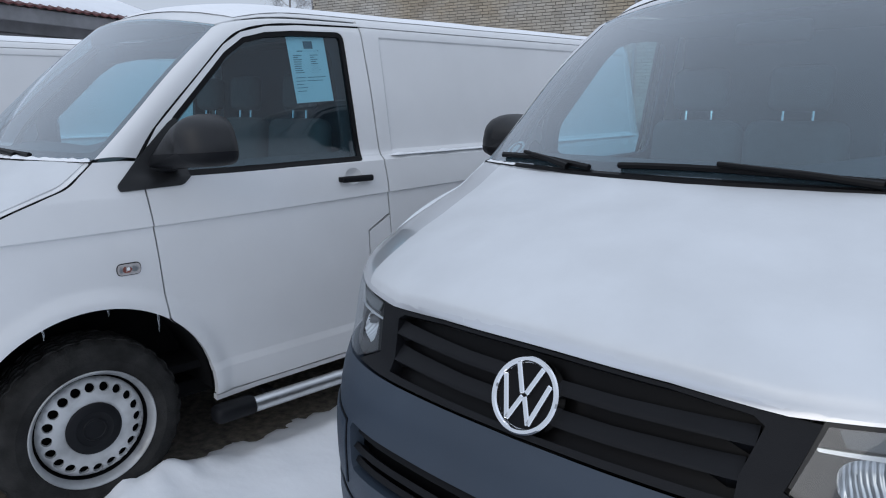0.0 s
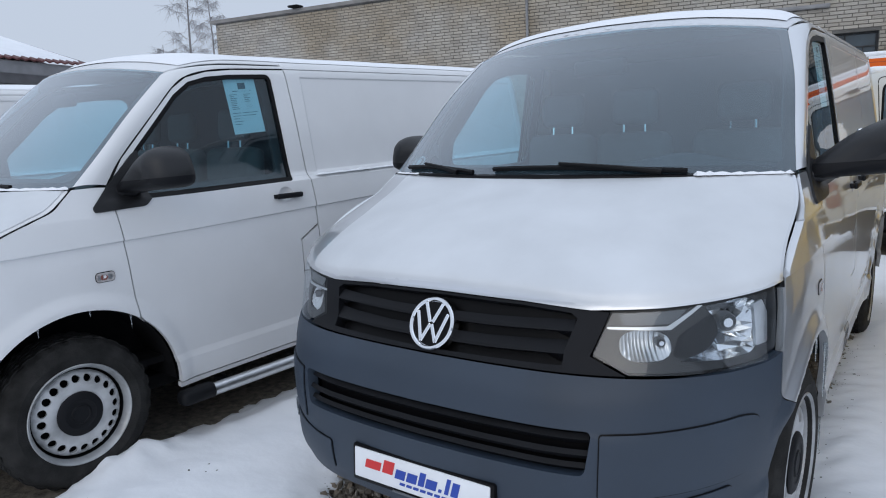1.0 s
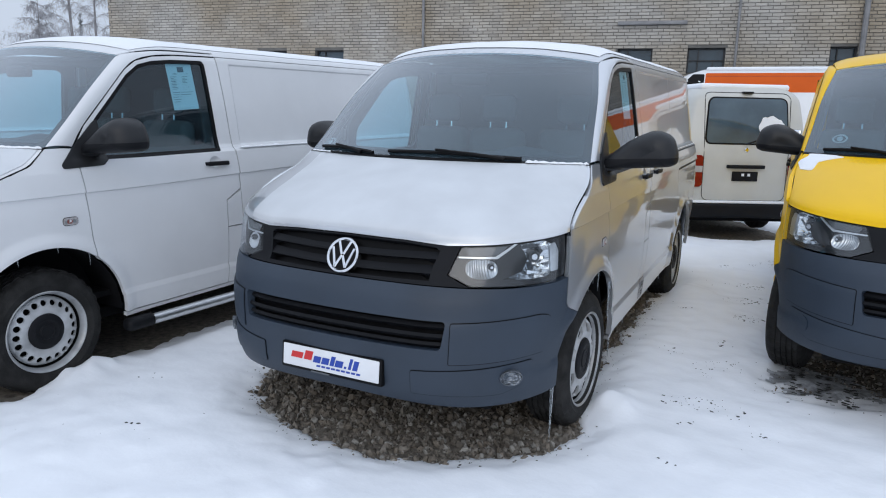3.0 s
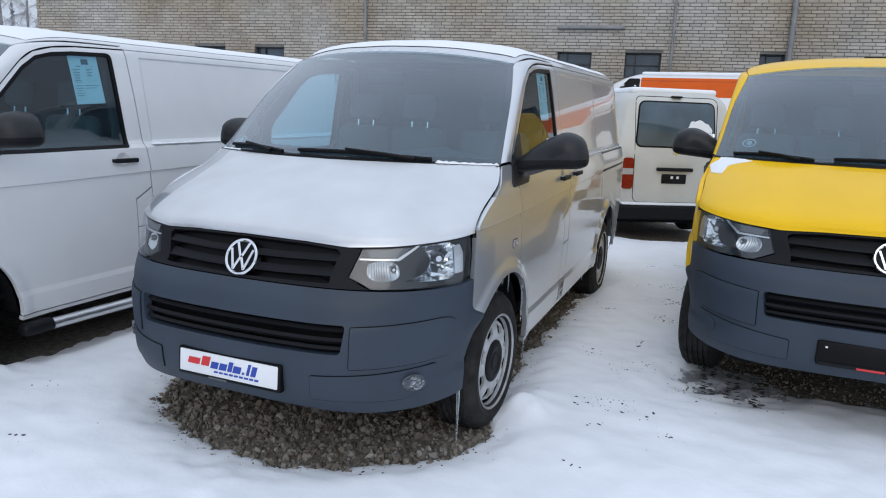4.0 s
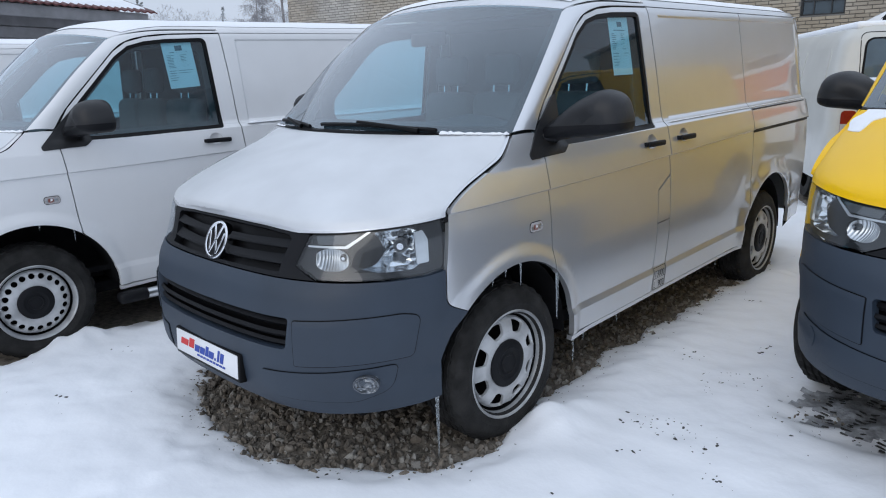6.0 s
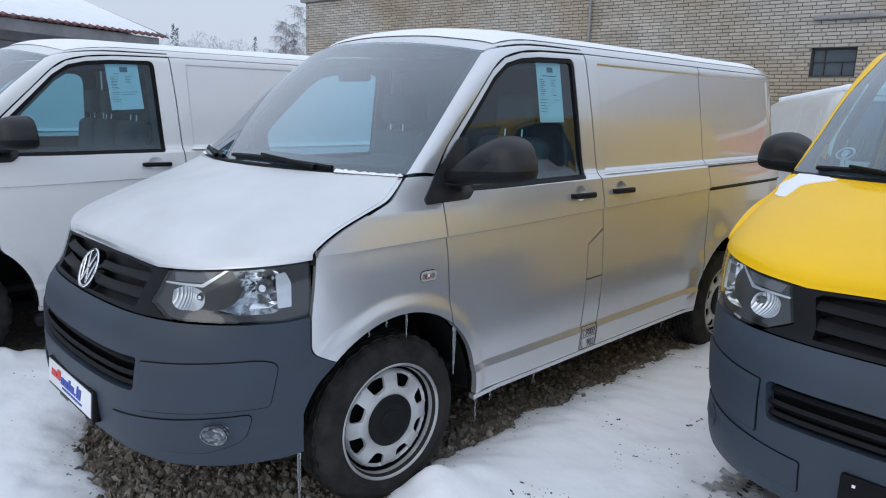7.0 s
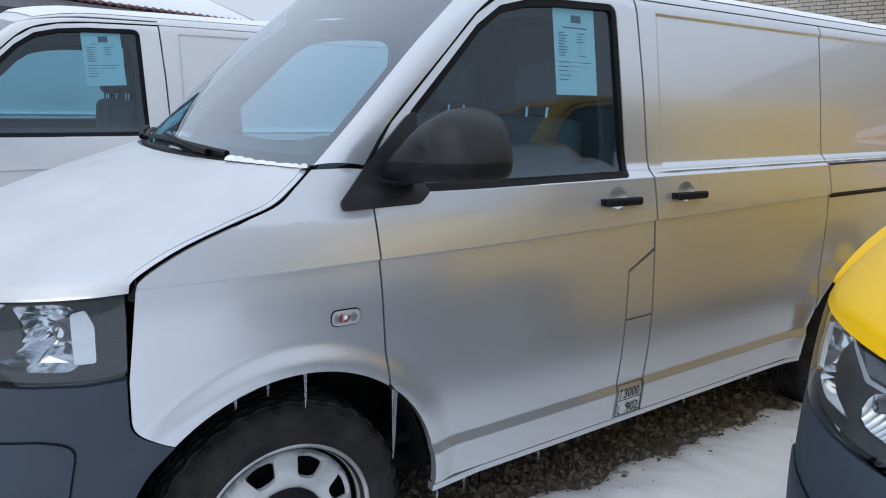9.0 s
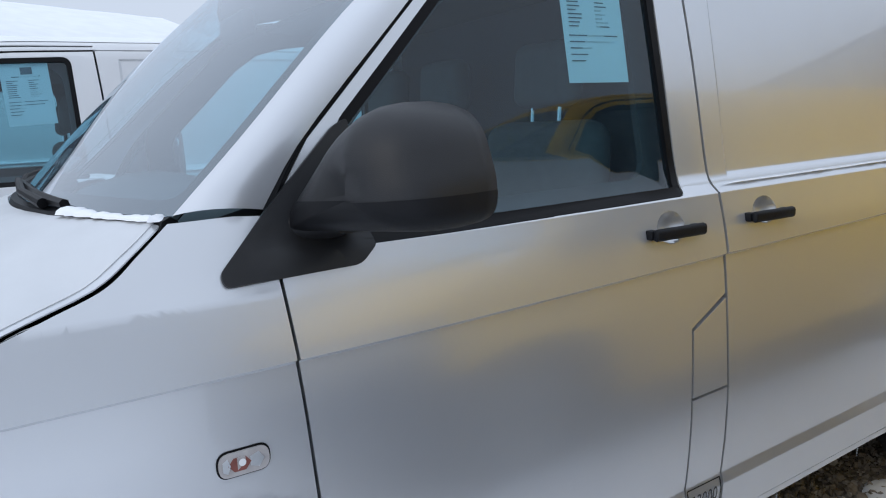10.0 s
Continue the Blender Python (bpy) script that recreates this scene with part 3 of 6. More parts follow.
    fr = both([(0.0, nose_top(0) - 0.003), (sx(0.30), nose_top(sx(0.3)) - 0.003), (e - 0.597, 1.006), (e - 0.662, 0.890), (e - 0.556, 0.846), (0.0, 0.846)])
    well = both([(0.0, nose_top(0) - 0.010), (sx(0.30), nose_top(sx(0.3)) - 0.010), (sx(0.47), 0.999), (sx(0.495), 0.986), (sx(0.455), 0.900), (sx(0.452), 0.862), (0.0, 0.857)])
    panel("slat_frame", fr, lambda s, z: skin(s, z, -0.005), BLACK, grille, holes=[well], step=(0.05, 0.03), rim=0.045)
    for z0, z1, xe in ((0.944, 0.969, 0.488), (0.884, 0.913, 0.465)):
        blade = both([(0.0, z1), (sx(0.2), z1 + 0.001), (sx(xe), z1 + 0.010), (sx(xe - 0.008), z0 + 0.008), (sx(0.2), z0 + 0.001), (0.0, z0)])
        panel("slat", blade, lambda s, z, b=z0: skin(s, z, -0.004 - 0.75 * max(0.0, z - b - 0.007)), BLACK, grille, step=(0.06, 0.006), rim=0.04)
    _, by, _ = skin(0, 0.925)
    badge_m = pose(0, by + 0.002, 0.926, -24, 0, 0) @ pose(0, 0, 0, 0, 0, -90)
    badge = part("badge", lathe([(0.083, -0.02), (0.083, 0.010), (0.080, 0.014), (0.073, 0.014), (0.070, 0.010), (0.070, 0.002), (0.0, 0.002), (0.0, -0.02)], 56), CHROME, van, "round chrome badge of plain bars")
    badge.matrix_basis = badge_m
    part("badge_ground", lathe([(0.0695, 0.003), (0.0, 0.003)], 40), SEAL, badge)
    for x0, z0, x1, z1 in ((-0.030, 0.060, -0.006, 0.006), (0.030, 0.060, 0.006, 0.006), (-0.056, 0.030, -0.028, -0.054), (0.056, 0.030, 0.028, -0.054), (-0.026, -0.054, -0.004, -0.006), (0.026, -0.054, 0.004, -0.006)):
        a, b = Vector((0, x0, z0)), Vector((0, x1, z1))
        d = (b - a)
        bar = box(-0.006, 0.006, -d.length / 2 - 0.004, d.length / 2 + 0.004, -0.00625, 0.00625, 0.002, 1)
        part("badge_bar", bar, CHROME, badge, smooth=False).matrix_basis = Matrix.Translation((0.008, *((a + b) / 2)[1:])) @ Matrix.Rotation(math.atan2(d.z, d.y), 4, "X")

    # headlamps
    for sgn in (1, -1):
        def at(*pts):
            """Places given by their distance from the lamp's outer edge and height."""
            return [(e - d, z) for d, z in pts]

        top = [(s, nose_top(s) - 0.004) for s in np.linspace(e - 0.591, e - 0.006, 12)]
        lens = at((0.657, 0.891)) + top + at((0.005, 0.99), (0.008, 0.874), (0.02, 0.862), (0.10, 0.850), (0.24, 0.845), (0.40, 0.845), (0.548, 0.847))
        lens = inset(lens, 0.003)
        lamp = panel("headlamp", flip(lens, sgn), lambda s, z: skin(s, z, -0.125), LAMPGREY, van, step=0.05, rim=0.004, label="clear-lens headlamp with bright reflectors")
        main = rounded(at((0.292, 1.018), (0.150, 1.034), (0.090, 1.004), (0.082, 0.920), (0.140, 0.874), (0.250, 0.870), (0.384, 0.874), (0.285, 0.903), (0.252, 0.950), (0.262, 0.985)), [0.012, 0.03, 0.03, 0.03, 0.02, 0.01, 0.003, 0.03, 0.03, 0.02], 3)
        side = [(e - 0.484 + 0.084 * math.copysign(abs(math.cos(q)) ** 0.8, math.cos(q)), 0.917 + 0.042 * math.copysign(abs(math.sin(q)) ** 0.8, math.sin(q))) for q in np.linspace(0, math.tau, 33)[:-1]]
        panel("lamp_surround", flip(lens, sgn), lambda s, z: skin(s, z, -0.022), BEZEL, lamp, holes=[flip(main, sgn), flip(side, sgn)], step=0.035, rim=0.02)
        panel("lamp_glass", flip(lens, sgn), skin, LENS, lamp, step=0.05, rim=0.008).visible_shadow = False
        # main reflector: flat mirror facets sinking towards the bulb
        rf = random.Random(5)
        bm = bmesh.new()
        c_s, c_z = e - 0.172, 0.952
        ring = [main[int(k * len(main) / 26)] for k in range(26)]
        rings = []
        for k, (rr, dep) in enumerate(((1.01, -0.024), (0.84, -0.050), (0.66, -0.074), (0.48, -0.090), (0.30, -0.100), (0.16, -0.104))):
            rings.append([bm.verts.new(skin(sgn * (c_s + rr * (p[0] - c_s)), c_z + rr * (p[1] - c_z), dep + (rf.uniform(-0.010, 0.010) if k else 0.0))) for p in ring])
        for p_, q_ in zip(rings, rings[1:]):
            for k in range(26):
                bm.faces.new((p_[k], p_[(k + 1) % 26], q_[(k + 1) % 26]))
                bm.faces.new((p_[k], q_[(k + 1) % 26], q_[k]))
        bm.faces.new(rings[-1])
        part("main_reflector", bm, REFL_MAIN, lamp, smooth=False)
        s2 = e - 0.478
        panel("side_reflector", flip(inset(side, -0.002), sgn), lambda s, z: skin(s, z, -0.024 - 0.042 * max(0.0, 1 - ((s - sgn * s2) / 0.085) ** 2 - ((z - 0.922) / 0.058) ** 2) - 0.004 * abs(math.sin(s * 210))), REFL_SATIN, lamp, step=(0.005, 0.016), rim=0.02)
        panel("lamp_brow", flip(rounded(at((0.552, 0.972), (0.566, 1.000), (0.350, 1.014), (0.395, 0.977)), 0.006, 2), sgn), lambda s, z: skin(s, z, -0.016), LAMPGREY, lamp, step=0.04, rim=0.008)
        panel("lamp_trim", flip(rounded(at((0.604, 0.961), (0.606, 0.967), (0.412, 0.972), (0.318, 1.024), (0.302, 1.024), (0.404, 0.962)), 0.002, 2), sgn), lambda s, z: skin(s, z, -0.012), REFL_SATIN, lamp, step=0.03, rim=0.01)
        panel("lamp_wing", flip(rounded(at((0.128, 0.894), (0.134, 1.012), (0.098, 1.022), (0.078, 0.985), (0.078, 0.898)), 0.006, 2), sgn), lambda s, z: skin(s, z, -0.014), REFL_SATIN, lamp, step=0.03, rim=0.012)
        for d_, cz, rr, dep in ((0.172, 0.955, 0.024, -0.075), (0.425, 0.922, 0.012, -0.045)):
            bx, by2, bz = skin(sgn * (e - d_), cz, dep)
            bulb = part("bulb_cap", lathe([(0.0, 0.014), (rr * 0.55, 0.014), (rr * 0.6, 0.0)], 20), CHROME, lamp)
            part("bulb_ring", lathe([(rr * 0.62, 0.002), (rr, 0.010), (rr * 1.15, 0.004), (rr * 1.2, -0.02)], 24), LAMPGREY, bulb)
            bulb.matrix_basis = Matrix.Translation((bx, by2, bz)) @ pose(0, 0, 0, 0, 0, -90 + sgn * 38)

    # bonnet
    rim = [(x, 0.0) for x in np.linspace(-1, 1, 41)] + [(1.0, v) for v in np.linspace(0, 1, 21)][1:] + [(x, 1.0) for x in np.linspace(1, -1, 41)][1:] + [(-1.0, v) for v in np.linspace(1, 0, 21)][1:-1]
    panel("bonnet", [(u * 0.992, 0.003 + v * 0.994) for u, v in rim], bonnet, SILVER, van, step=(0.06, 0.06), us=(-0.95, 0.95, -0.985, 0.985), vs=(0.02, 0.97), rim=0.004)
    for sgn in (1, -1):
        part("bonnet_gutter", tube([(sgn * (p[0] - 0.016), p[1] + 0.004, p[2] - 0.026) for p in WINGEDGE], 0.016, 6), SEAL, van)
    part("scuttle", tube([(x, -0.088 + 0.195 * (abs(x) / 0.868) ** 2.2, 1.318) for x in np.linspace(-0.86, 0.86, 31)], 0.020, 8), SEAL, van)

    # windscreen and its dark band
    full = [(u, 0.0) for u in np.linspace(-1, 1, 25)] + [(1.0, v) for v in np.linspace(0, 1, 13)][1:] + [(u, 1.0) for u in np.linspace(1, -1, 25)][1:] + [(-1.0, v) for v in np.linspace(1, 0, 13)][1:-1]
    clear = rounded([(-0.955, 0.066), (0.955, 0.066), (0.958, 0.982), (-0.958, 0.982)], 0.05, 5)
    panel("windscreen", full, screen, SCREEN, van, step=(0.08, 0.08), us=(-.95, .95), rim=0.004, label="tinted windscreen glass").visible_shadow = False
    panel("screen_band", full, lambda u, v: screen(u, v, -0.008), SEAL, van, holes=[clear], step=(0.08, 0.08), rim=0.004)

    # roof, pillars and flanks
    edge = [(x, 0.525 + 0.155 * (abs(x) / 0.722) ** 2.3) for x in np.linspace(-0.722, 0.722, 25)]
    rf = edge + [(0.735, 0.80), (0.735, 1.2), (0.735, 3.70), (0.70, 3.86), (0.5, 3.90), (-0.5, 3.90), (-0.70, 3.86), (-0.735, 3.70), (-0.735, 1.2), (-0.735, 0.80)]
    panel("roof", rf, roof, SILVER, van, step=(0.08, 0.12), us=(-.73, -.72, -.70, -.66, .66, .70, .72, .73), vs=(0.6, 0.65, 0.7, 0.75), rim=0.02)
    c1 = np.vstack([WS_SIDE, spline([(0.722, 0.680, 1.872), (0.732, 0.80, 1.897), (0.735, 1.0, 1.917), (0.735, 1.41, 1.925)], 8)[1:]])
    seam = spline([(0.252, 1.338), (0.345, 1.462), (0.555, 1.673), (0.675, 1.792), (0.760, 1.847), (0.885, 1.879), (1.05, 1.894), (1.41, 1.902)], 8)
    for sgn in (1, -1):
        grid = []
        for k in range(25):
            t = k / 24
            a, yz = along(c1, t), along(seam, t)
            b = np.array(skin(sy(yz[0]), yz[1]))
            row = []
            for j in range(7):
                w = j / 6
                p = a * (1 - w) + b * w
                n = np.array([0.72, -0.55, 0.42])
                p = p + n * 0.018 * 4 * w * (1 - w) * (1 - t) + np.array([0.5, 0, 0.86]) * 0.012 * 4 * w * (1 - w) * t
                row.append((sgn * p[0], p[1], p[2]))
            grid.append(row if sgn < 0 else row[::-1])
        strip_panel("windscreen_pillar", grid, SILVER, van)

        fend = on_s(list(map(tuple, WINGEDGE[:, 1:]))) + on_s([(0.20, 1.334), (0.258, 1.330), (0.258, 1.225), (0.272, 1.07), (0.285, 0.90), (0.298, 0.716)])
        fend += on_s(arch(0.025, 0.345, 0.455, 50, 134)) + rounded([(sy(-0.290), 0.672), (sy(-0.385), 0.715), (sy(-0.385), 0.80)], [0, 0.05, 0], 5)[1:-1] + [(sy(-0.385), 0.85)]
        panel("front_wing", flip(inset(fend, 0.003), sgn), skin, SILVER, van, step=0.016, vs=CUTS, rim=0.025)

        dr = on_s(DOOR_SEAM + DOOR_REAR[:-1] + [(1.314, 0.335), (0.479, 0.335)]) + on_s(arch(0.025, 0.345, 0.455, 0, 50))[1:]
        win = [(0.425, 1.262), (0.40, 1.475), (0.555, 1.632), (0.672, 1.752), (0.768, 1.818), (0.878, 1.846), (1.02, 1.860), (1.30, 1.868), (1.318, 1.266)]
        win = on_s(win)
        win_r = rounded(win, [0.02, 0.03, 0, 0, 0, 0, 0, 0.045, 0.03], 5)
        door = panel("door", flip(inset(dr, 0.003), sgn), skin, SILVER, van, holes=[flip(win_r, sgn), flip(disc_on(sy(1.235), 1.185, 0.050, 0, 24, 0.052), sgn)], step=0.028, vs=CUTS, rim=0.03)
        glass_p = inset(win_r, 0.022)
        panel("window_seal", flip(win_r, sgn), lambda s, z: skin(s, z, -0.004), SEAL, door, holes=[flip(glass_p, sgn)], step=0.1, rim=0.02)
        panel("side_window", flip(inset(win_r, 0.016), sgn), lambda s, z: skin(s, z, -0.014), GLASS, door, step=0.12, rim=0.004, label="tinted side window glass").visible_shadow = False
        panel("door_lining", flip(inset(win_r, -0.05), sgn), lambda s, z: skin(s, z, -0.062), TRIM, door, holes=[flip(rounded(inset(win, 0.045), [0.06, 0.04, 0, 0, 0, 0.05, 0, 0.09, 0.06], 5), sgn)], step=0.12, rim=0.02)
        tri = rounded(on_s([(0.165, 1.222), (0.160, 1.245), (0.262, 1.345), (0.395, 1.475), (0.425, 1.490), (0.44, 1.262), (0.405, 1.230)]), [0.02, 0.02, 0.03, 0.01, 0.01, 0.01, 0.015], 4)
        panel("mirror_foot", flip(tri, sgn), lambda s, z: skin(s, z, 0.010), MIRROR, door, step=0.05, vs=(1.262, 1.285), rim=0.014)
        # mirror: a rounded shell on a short arm
        face = rounded([(-0.262, -0.108), (-0.258, -0.072), (-0.095, 0.058), (0.026, 0.112), (0.116, 0.082), (0.146, -0.015), (0.140, -0.064), (0.100, -0.082)], [0.012, 0.03, 0.09, 0.09, 0.08, 0.05, 0.03, 0.02], 6)
        DOME = ((-0.118, 0.22), (-0.115, 0.42), (-0.107, 0.60), (-0.094, 0.75), (-0.074, 0.87), (-0.046, 0.95), (-0.012, 0.99), (0.030, 1.0), (0.058, 0.985), (0.062, 0.94))

        def shell(outline, grow):
            bm = bmesh.new()
            loops = [[bm.verts.new((sgn * (0.01 + (x - 0.01) * k * grow), (depth * (1 - 0.42 * smooth01((0.03 - x) / 0.29)) if depth < 0 else depth) * grow, -0.02 + (z + 0.02) * k * grow)) for x, z in outline] for depth, k in DOME]
            count = len(outline)
            for p_, q_ in zip(loops, loops[1:]):
                for k in range(count):
                    bm.faces.new((p_[k], p_[(k + 1) % count], q_[(k + 1) % count], q_[k]))
            bm.faces.new(loops[0])
            bm.faces.new(loops[-1])
            bmesh.ops.recalc_face_normals(bm, faces=bm.faces)
            return bm

        out, back = (1.112, 0.395) if sgn > 0 else (1.025, 0.47)
        mir = part("door_mirror", shell(face, 1.0), MIRROR, door, "black plastic door mirror", sharp=60)
        mir.matrix_basis = Matrix.Translation((sgn * (out - 0.012), back, 1.400)) @ pose(0, 0, 0, 0, 0, sgn * 16)
        band = shell(face, 1.008)
        bmesh.ops.bisect_plane(band, geom=band.verts[:] + band.edges[:] + band.faces[:], plane_co=(0, 0, -0.036), plane_no=(-0.06 * sgn, 0, 1), clear_outer=True)
        part("mirror_band", band, BLACK, mir, sharp=60)
        part("mirror_glass", box(-0.085, 0.115, 0.040, 0.0605, -0.045, 0.070, 0.012, 2), CHROME, door).matrix_basis = mir.matrix_basis.copy()
        bm = bmesh.new()
        hoops = []
        for k in range(7):
            t = k / 6
            cx, cy, cz = 0.880 + (out - 0.150 - 0.880) * t, 0.345 + (back - 0.020 - 0.345) * t, 1.300 + 0.030 * math.sin(t * math.pi / 2)
            wy, wz = 0.062 - 0.018 * t, 0.034 + 0.002 * t
            hoops.append([bm.verts.new((sgn * cx, cy + wy * math.copysign(abs(math.cos(q)) ** 0.85, math.cos(q)), cz + wz * math.copysign(abs(math.sin(q)) ** 0.85, math.sin(q)))) for q in np.linspace(0, math.tau, 25)[:-1]])
        for p_, q_ in zip(hoops, hoops[1:]):
            for k in range(24):
                bm.faces.new((p_[k], p_[(k + 1) % 24], q_[(k + 1) % 24], q_[k]))
        bm.faces.new(hoops[0])
        bm.faces.new(hoops[-1])
        bmesh.ops.recalc_face_normals(bm, faces=bm.faces)
        part("mirror_arm", bm, MIRROR, door)

        def handle(y0, parent):
            s0 = sy(y0)
            panel("handle_cup", flip(disc_on(s0, 1.185, 0.050, 0, 24, 0.052), sgn), lambda s, z: skin(s, z, -0.001 - 0.020 * max(0.0, 1 - ((s - sgn * s0) ** 2 + (z - 1.185) ** 2) / 0.0026)), SILVER, parent, step=0.018, rim=0.002)
            bar = box(-0.010, 0.010, -0.092, 0.092, -0.014, 0.016, 0.0095, 3)
            x0 = skin(s0, 1.185)[0]
            part("door_handle", bar, BLACK, parent, "black door handle").matrix_basis = Matrix.Translation((sgn * (x0 + 0.024), tail(y0) + 0.005, 1.187 + rake(y0)))
            for yy in (-0.078, 0.080):
                part("handle_foot", box(-0.022, 0.006, -0.013, 0.013, -0.011, 0.012, 0.004), BLACK, parent).matrix_basis = Matrix.Translation((sgn * (x0 + 0.012), tail(y0) + yy, 1.187 + rake(y0)))

        handle(1.235, door)
        part("door_seal", tube([(sgn * p[0], p[1], p[2]) for p in (skin(sy(y), z + 0.003, -0.016) for y, z in spline(DOOR_SEAM[4:], 4))], 0.014, 8), SEAL, door)
        flap = on_s([(1.310, 0.917), (1.436, 0.970), (1.453, 0.742), (1.315, 0.739)])
        panel("fuel_flap", flip(inset(flap, 0.0025), sgn), skin, SILVER, van, step=0.08, rim=0.02)
        low_p = on_s([(1.315, 0.736), (1.453, 0.739), (1.462, 0.50), (1.460, 0.335), (1.316, 0.335), (1.322, 0.50)])
        panel("pillar_panel", flip(inset(low_p, 0.002), sgn), skin, SILVER, van, step=0.03, vs=CUTS, rim=0.02)
        ribs = CUTS + (1.290, 1.295, 1.299, 1.305, 1.310, 1.316, 1.840, 1.844, 1.850, 1.855, 1.858, 1.864)
        if style == "round":
            sd = on_s([(1.403, 1.90), (1.421, 1.60), (1.431, 1.28), (1.438, 0.972), (1.456, 0.745), (1.465, 0.50), (1.463, 0.335), (2.565, 0.335)] + arch(3.0, 0.345, 0.437, 178, 0, 24) + [(3.44, 0.33), (3.78, 0.33), (3.80, 1.90)])
            panel("side_panel", flip(inset(sd, 0.003), sgn), skin, SILVER, van, step=0.08, us=[sgn * sy(v) for v in (1.495, 1.50, 1.504, 1.510, 1.515, 1.52, 3.70, 3.706, 3.712, 3.716, 3.72, 3.726)], vs=ribs, rim=0.025)
        else:
            sd = on_s([(1.403, 1.90), (1.421, 1.60), (1.431, 1.28), (1.438, 0.972), (1.456, 0.745), (1.465, 0.50), (1.463, 0.335), (2.565, 0.335)] + arch(3.0, 0.345, 0.437, 178, 152, 4) + [(2.615, 0.60), (2.625, 1.90)])
            slide = panel("sliding_door", flip(inset(sd, 0.003), sgn), skin, SILVER, van, holes=[flip(disc_on(sy(1.600), 1.185, 0.050, 0, 24, 0.052), sgn)], step=0.08, us=[sgn * sy(v) for v in (1.495, 1.50, 1.504, 1.510, 1.515, 1.52)], vs=ribs, rim=0.025)
            handle(1.600, slide)
            qp = on_s([(2.628, 1.90), (2.618, 0.60)] + arch(3.0, 0.345, 0.437, 150, 0, 16) + [(3.44, 0.33), (3.78, 0.33), (3.80, 1.90)])
            rear_cut = rounded(on_s([(2.70, 1.33), (3.66, 1.33), (3.64, 1.82), (2.70, 1.82)]), 0.06, 5) if style == "glazed" else None
            panel("rear_side_panel", flip(inset(qp, 0.003), sgn), skin, SILVER, van, holes=[flip(rear_cut, sgn)] if rear_cut else [], step=0.08, us=[sgn * sy(v) for v in (3.70, 3.706, 3.712, 3.716, 3.72, 3.726)], vs=ribs, rim=0.025)
            if rear_cut:
                panel("rear_quarter_window", flip(rear_cut, sgn), lambda s, z: skin(s, z, 0.002), SEAL, van, step=0.1, rim=0.02)
            rail = on_s(rounded([(2.63, 1.054), (3.76, 1.054), (3.76, 1.078), (2.63, 1.078)], 0.008, 3))
            panel("door_rail", flip(rail, sgn), lambda s, z: skin(s, z, 0.004), SEAL, van, step=0.15, vs=CUTS, rim=0.004)
            rail2 = on_s([(2.63, 1.262), (3.78, 1.262), (3.78, 1.272), (2.63, 1.272)])
            panel("rail_seam", flip(rail2, sgn), lambda s, z: skin(s, z, 0.002), SEAL, van, step=0.15, rim=0.004)
        sill = on_s([(0.479, 0.330), (2.57, 0.330), (2.57, 0.308), (0.479, 0.308)])
        panel("sill", flip(sill, sgn), lambda s, z: skin(s, z, -0.006), SILVER, van, step=0.2, rim=0.03)
        cant = [(a, b) for a, b in ((sy(1.40), 1.903), (sy(3.79), 1.903), (sy(3.79), 1.936), (sy(1.40), 1.936))]
        panel("cant_rail", flip(cant, sgn), lambda s, z: skin(s, z, 0.0), SILVER, van, step=(0.2, 0.01), rim=0.02)
        ind = rounded(on_s([(0.122, 0.912), (0.206, 0.912), (0.206, 0.950), (0.122, 0.950)]), 0.0188, 6)
        indicator = panel("side_indicator", flip(ind, sgn), lambda s, z: skin(s, z, 0.007), AMBER, van, step=0.03, rim=0.012, label="small clear side indicator")
        panel("indicator_seal", flip(inset(ind, -0.003), sgn), lambda s, z: skin(s, z, 0.003), SEAL, indicator, step=0.03, rim=0.004)
        panel("indicator_core", flip(disc_on(sy(0.156), 0.931, 0.019, 0, 6, 0.013), sgn), lambda s, z: skin(s, z, 0.0085), RUST, indicator, step=0.03, rim=0.002)
        panel("indicator_bulb", flip(disc_on(sy(0.160), 0.933, 0.006, 0, 12, 0.006), sgn), lambda s, z: skin(s, z, 0.0105), PLATE, indicator, step=0.03, rim=0.002)
        for y_, r_ in ((0.134, 0.007), (0.184, 0.013)):
            panel("indicator_facet", flip(disc_on(sy(y_), 0.931, r_, 0, 5, 0.013), sgn), lambda s, z: skin(s, z, 0.0085), REFL_SATIN, indicator, step=0.03, rim=0.002)
        if style == "round":
            step = part("side_step", tube([(sgn * 0.985, y, 0.262) for y in np.linspace(0.62, 2.45, 8)], 0.034, 14), ALU, van, "brushed aluminium side step")
            part("step_end", box(-0.045, 0.045, -0.10, 0.10, -0.038, 0.038, 0.03, 3), BLACK, step).matrix_basis = Matrix.Translation((sgn * 0.97, 0.54, 0.262))
            for yb in (0.75, 2.2):
                part("step_bracket", box(-0.12, 0.01, -0.02, 0.02, -0.012, 0.012, 0.004), BLACK, step).matrix_basis = Matrix.Translation((sgn * 0.95, yb, 0.262)) if sgn > 0 else Matrix.Translation((-0.84, yb, 0.262))
        # rear corner
        rc = [(sy(3.785), 0.33), (SMAX - 0.005, 0.33), (SMAX - 0.005, 1.90), (sy(3.805), 1.90)]
        panel("rear_door", flip(inset(rc, 0.002), sgn), skin, SILVER, van, step=0.12, rim=0.02)

    # cab
    bm = bmesh.new()
